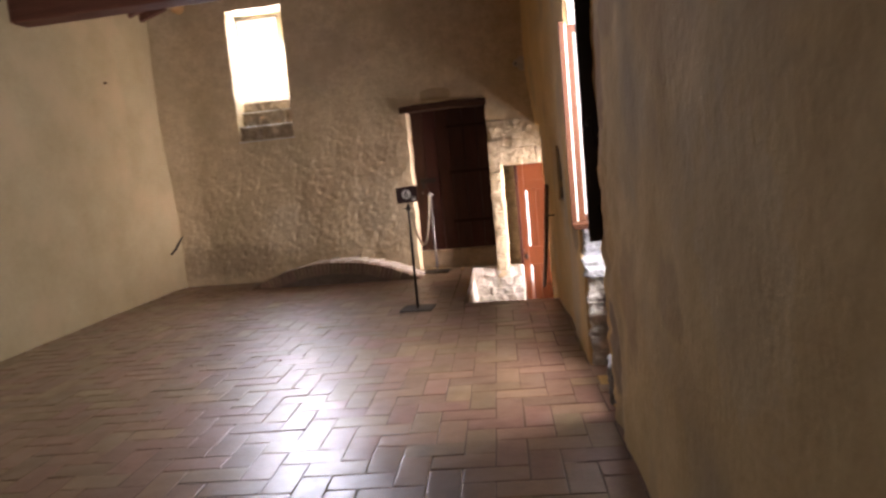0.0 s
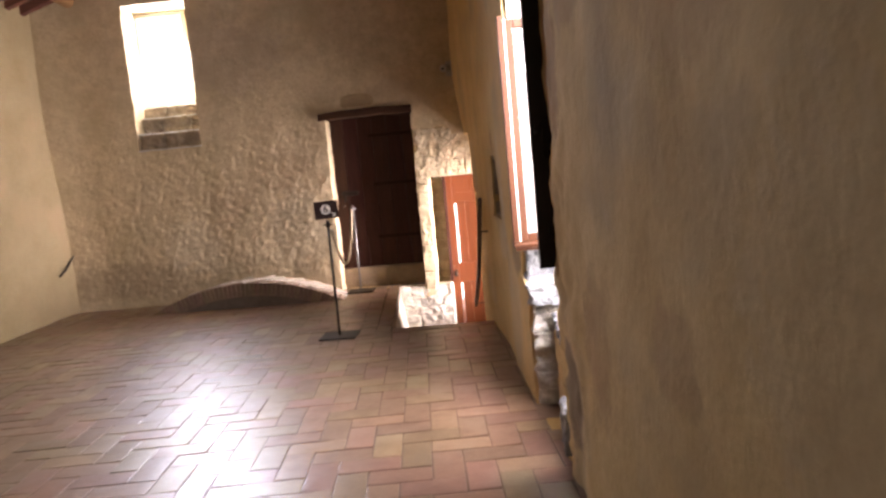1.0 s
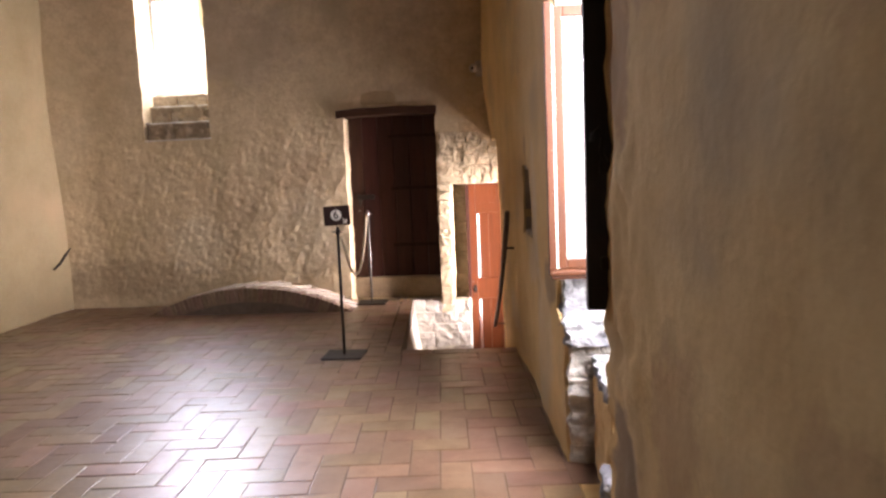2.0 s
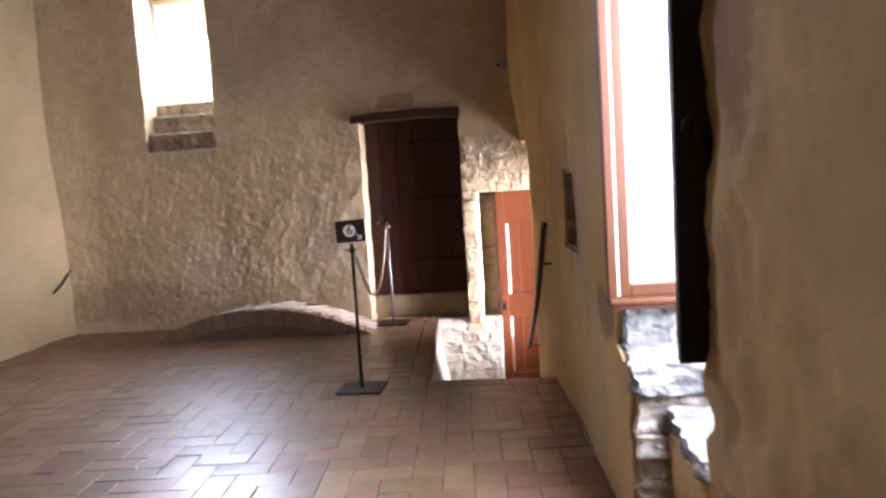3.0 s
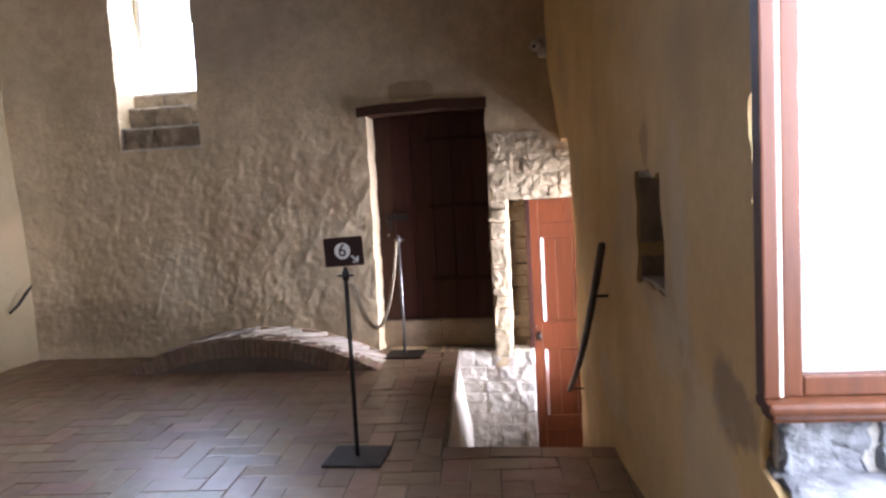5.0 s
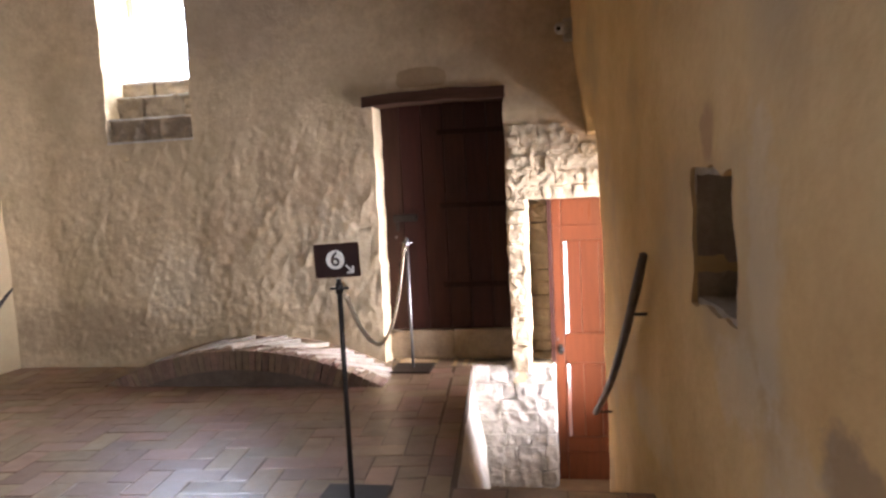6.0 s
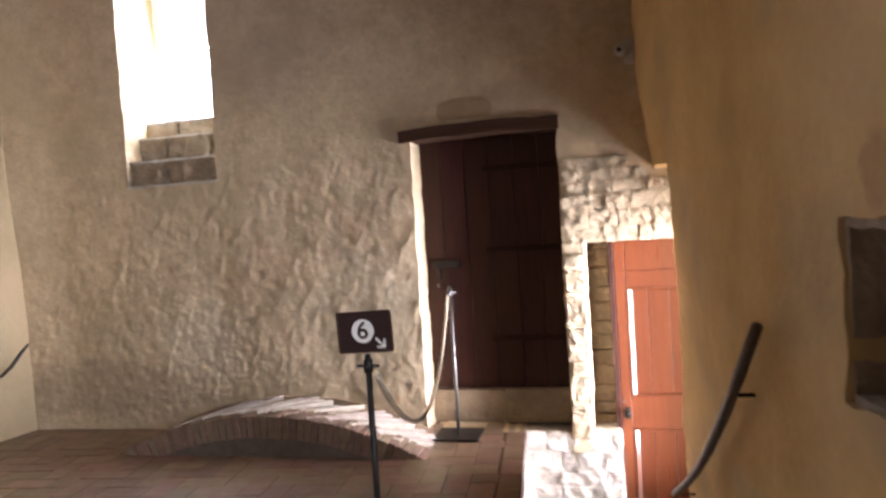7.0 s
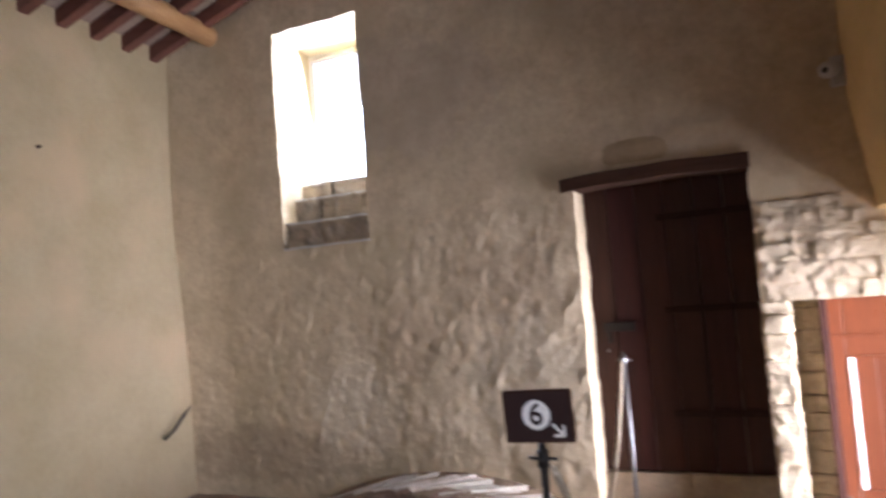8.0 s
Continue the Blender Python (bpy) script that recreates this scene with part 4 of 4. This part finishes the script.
def build_wall_hook():
    x = west_x(9.2) + 0.06
    b = bmesh.new()
    tube(b, [(x + 0.10, 9.33, 0.765), (x + 0.075, 9.27, 0.70), (x + 0.045, 9.19, 0.60), (x + 0.0, 9.12, 0.53)], [0.010, 0.016, 0.016, 0.012], 8)
    solid("wall_bar", b, BLACK_IRON, "short slanting dark iron bar fixed to the wall", "wall bar", smooth=True)


build_cctv()
build_wall_hook()


# ---- ochre repair patch over the plank door ----
def patch_front(u, v):
    rim = min(u + 1.36, -0.94 - u, v - 2.295, 2.455 - v)
    return (u, north_y(u, v) - 0.001 - 0.003 * ease(rim, 0.0, 0.05), v)


OCHRE = material("ochre_repair_plaster", (0.43, 0.325, 0.19), (0.35, 0.255, 0.15), scale=5, fine=30, bump=0.3, rough=0.9, spec=0.25)
shade_round(solid("plaster_patch", sheet(steps(-1.36, -0.94, 0.009), steps(2.295, 2.455, 0.009), patch_front, lambda u, v: (u, NORTH + 0.04, v), lambda u, v: (u + 1.15) ** 2 / 0.04 + (v - 2.36) ** 4 / 0.00006 > 1), OCHRE, "faint ochre repair patch in the plaster", kind="structure"))


# a nail hole in the west wall
bm = bmesh.new()
tube(bm, [(west_x(8.1) - 0.02, 8.10, 2.80), (west_x(8.1) + 0.045, 8.10, 2.80)], 0.011, 8)
solid("wall_nail", bm, MATTE_IRON, "small dark nail in the plaster wall", "nail")


# ---- brick arch low on the north wall ----
def build_arch():
    arch = thing("brick_arch", "low brick vault crown rising from the floor at the wall", "arch", (-2.61, 8.86, 0), kind="structure")
    half, rise = 1.18, 0.295
    R = (half * half + rise * rise) / (2 * rise)
    cz = rise - R
    reach = math.asin(half / R)
    n = 44
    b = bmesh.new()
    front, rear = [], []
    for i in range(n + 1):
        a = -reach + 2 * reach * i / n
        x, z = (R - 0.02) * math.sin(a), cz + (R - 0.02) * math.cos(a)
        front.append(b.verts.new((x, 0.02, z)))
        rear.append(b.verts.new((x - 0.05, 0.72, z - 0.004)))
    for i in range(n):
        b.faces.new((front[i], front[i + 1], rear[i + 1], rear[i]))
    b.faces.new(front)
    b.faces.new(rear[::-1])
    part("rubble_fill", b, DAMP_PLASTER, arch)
    b = bmesh.new()
    b.faces.new([b.verts.new(((R - 0.10) * math.sin(q), 0.012, max(-0.01, cz + (R - 0.10) * math.cos(q)))) for q in [-0.9 * reach + 1.8 * reach * i / 30 for i in range(31)]])
    part("tympanum", b, MORTAR, arch, "shadowed earth-brown infill")
    for i in range(n):
        a = -reach + 2 * reach * (i + 0.5) / n
        turn = Matrix.Translation((0, 0, cz)) @ Matrix.Rotation(a, 4, "Y")
        w = 2 * reach * R / n
        b = bmesh.new()
        box(b, (-w / 2 + 0.005, random.uniform(-0.008, 0.006), R - 0.16), (w / 2 - 0.005, 0.2, R - 0.004), bevel=0.005, segments=1, jitter=0.002, turn=turn)
        part("brick", b, BRICK, arch)
    # thin bricks on edge, laid askew over the crown with open joints; paled as if lit, left out on the shaded side
    rng = random.Random(3)
    m = 42
    for i in range(m):
        t = (i + 0.5) / m
        a = -reach + 2 * reach * t
        if t < 0.24 or (t < 0.42 and rng.random() < 0.4):
            continue
        turn = Matrix.Translation((0, 0, cz)) @ Matrix.Rotation(a, 4, "Y") @ Matrix.Translation((0, 0.31, R - 0.022)) @ Matrix.Rotation(radians(-44 + rng.uniform(-7, 7)), 4, "Z") @ Matrix.Rotation(radians(rng.uniform(-12, 12)), 4, "Y")
        b = bmesh.new()
        ln = 0.33 + rng.uniform(-0.08, 0.02)
        box(b, (-0.013, -ln, -0.05), (0.013, ln * rng.uniform(0.6, 0.9), 0.012 + rng.uniform(-0.014, 0.018)), bevel=0.004, segments=1, jitter=0.004, turn=turn)
        part("brick", b, PALE_BRICK, arch)


build_arch()


# ---- floor ----
def build_floor():
    floor = thing("floor", "worn terracotta tile floor laid in herringbone", "floor", (0, 0, 0), kind="structure")
    bm = bmesh.new()
    for pts in ([(-6.2, -4.2), (1.8, -4.2), (0.8, 7.15), (-6.2, 7.15)], [(-6.2, 7.15), (well_x(7.15), 7.15), (well_x(9.74), 9.74), (-6.2, 9.74)]):
        low = [bm.verts.new((x, y, -0.15)) for x, y in pts]
        high = [bm.verts.new((x, y, -0.0042)) for x, y in pts]
        bm.faces.new(low), bm.faces.new(high)
        for i in range(4):
            bm.faces.new((low[i], low[(i + 1) % 4], high[(i + 1) % 4], high[i]))
    part("mortar_bed", bm, MORTAR, floor)
    # herringbone square to the side wall, which stands a little askew
    L, W, SKEW = 0.311, 0.1555, radians(5.2)
    rng = random.Random(8)

    def laid(u, v):
        return (u * math.cos(SKEW) - v * math.sin(SKEW), u * math.sin(SKEW) + v * math.cos(SKEW))

    placed = []
    for i in range(-70, 70):
        for j in range(-40, 40):
            u, v = 0.180 + i * W + j * L, 4.4915 - i * W + j * L
            for u0, v0, u1, v1 in ((u, v - W, u + L, v), (u, v - W - L, u + W, v - W)):
                cx, cy = laid((u0 + u1) / 2, (v0 + v1) / 2)
                if not (-4.1 < cy < 9.7 and west_x(cy) - 0.2 < cx < between(EAST, cy) + 0.2):
                    continue
                if all(y > 6.97 and x > well_x(y) - 0.16 for x, y in (laid(p, q) for p in (u0, u1) for q in (v0, v1))):
                    continue
                placed.append((u0, v0, u1, v1, cx, cy))

    def tile(b, x0, y0, x1, y1, edging=""):
        g = 0.0034
        x0, y0, x1, y1 = x0 + g, y0 + g, x1 - g, y1 - g
        tilt = [rng.uniform(-0.0024, 0.0024) for _ in range(4)]
        top, low, mid = [], [], []

        def settle(x, y):
            if edging:
                return (x + well_x(y), y) if edging == "well" else (x, y)
            x, y = laid(x, y)
            if y > 6.99 and x > well_x(y) - 0.142:
                return (well_x(y) - 0.142, y) if x - well_x(y) + 0.142 < y - 6.99 else (x, 6.99)
            return (x, y)

        for (x, y, sx, sy), dz in zip(((x0, y0, 1, 1), (x1, y0, -1, 1), (x1, y1, -1, -1), (x0, y1, 1, -1)), tilt):
            x, y = x + rng.uniform(-0.0025, 0.0025), y + rng.uniform(-0.0025, 0.0025)
            top.append(b.verts.new((*settle(x + sx * 0.004, y + sy * 0.004), dz)))
            mid.append(b.verts.new((*settle(x, y), dz - 0.0007)))
            low.append(b.verts.new((*settle(x, y), -0.02)))
        b.faces.new(top)
        for i in range(4):
            k = (i + 1) % 4
            b.faces.new((mid[i], mid[k], top[k], top[i]))
            b.faces.new((low[i], low[k], mid[k], mid[i]))

    def nearness(p):
        # the tiles beside the walked stretch, from the middle of the room to the stairs
        return math.hypot((p[4] + 1.0) / 1.3, p[5] - 4.6)

    placed.sort(key=nearness)
    for p in placed[:270]:
        b = bmesh.new()
        tile(b, *p[:4])
        part("tile", b, TILE, floor)
    y = 7.0
    while y < 9.68:
        ln = rng.uniform(0.26, 0.29)
        b = bmesh.new()
        tile(b, -0.138, y, -0.004, min(y + ln, 9.72), edging="well")
        part("edging_tile", b, TILE, floor)
        y += ln
    x = well_x(7.0) + 0.0
    while x < 0.42:
        ln = rng.uniform(0.26, 0.29)
        b = bmesh.new()
        tile(b, x, 6.993, x + ln, 7.14, edging="head")
        part("edging_tile", b, TILE, floor)
        x += ln
    b = bmesh.new()
    for p in placed[270:]:
        tile(b, *p[:4])
    rest = part("tiles", b, TILE, floor)
    rest["kind"] = "stuff"


build_floor()
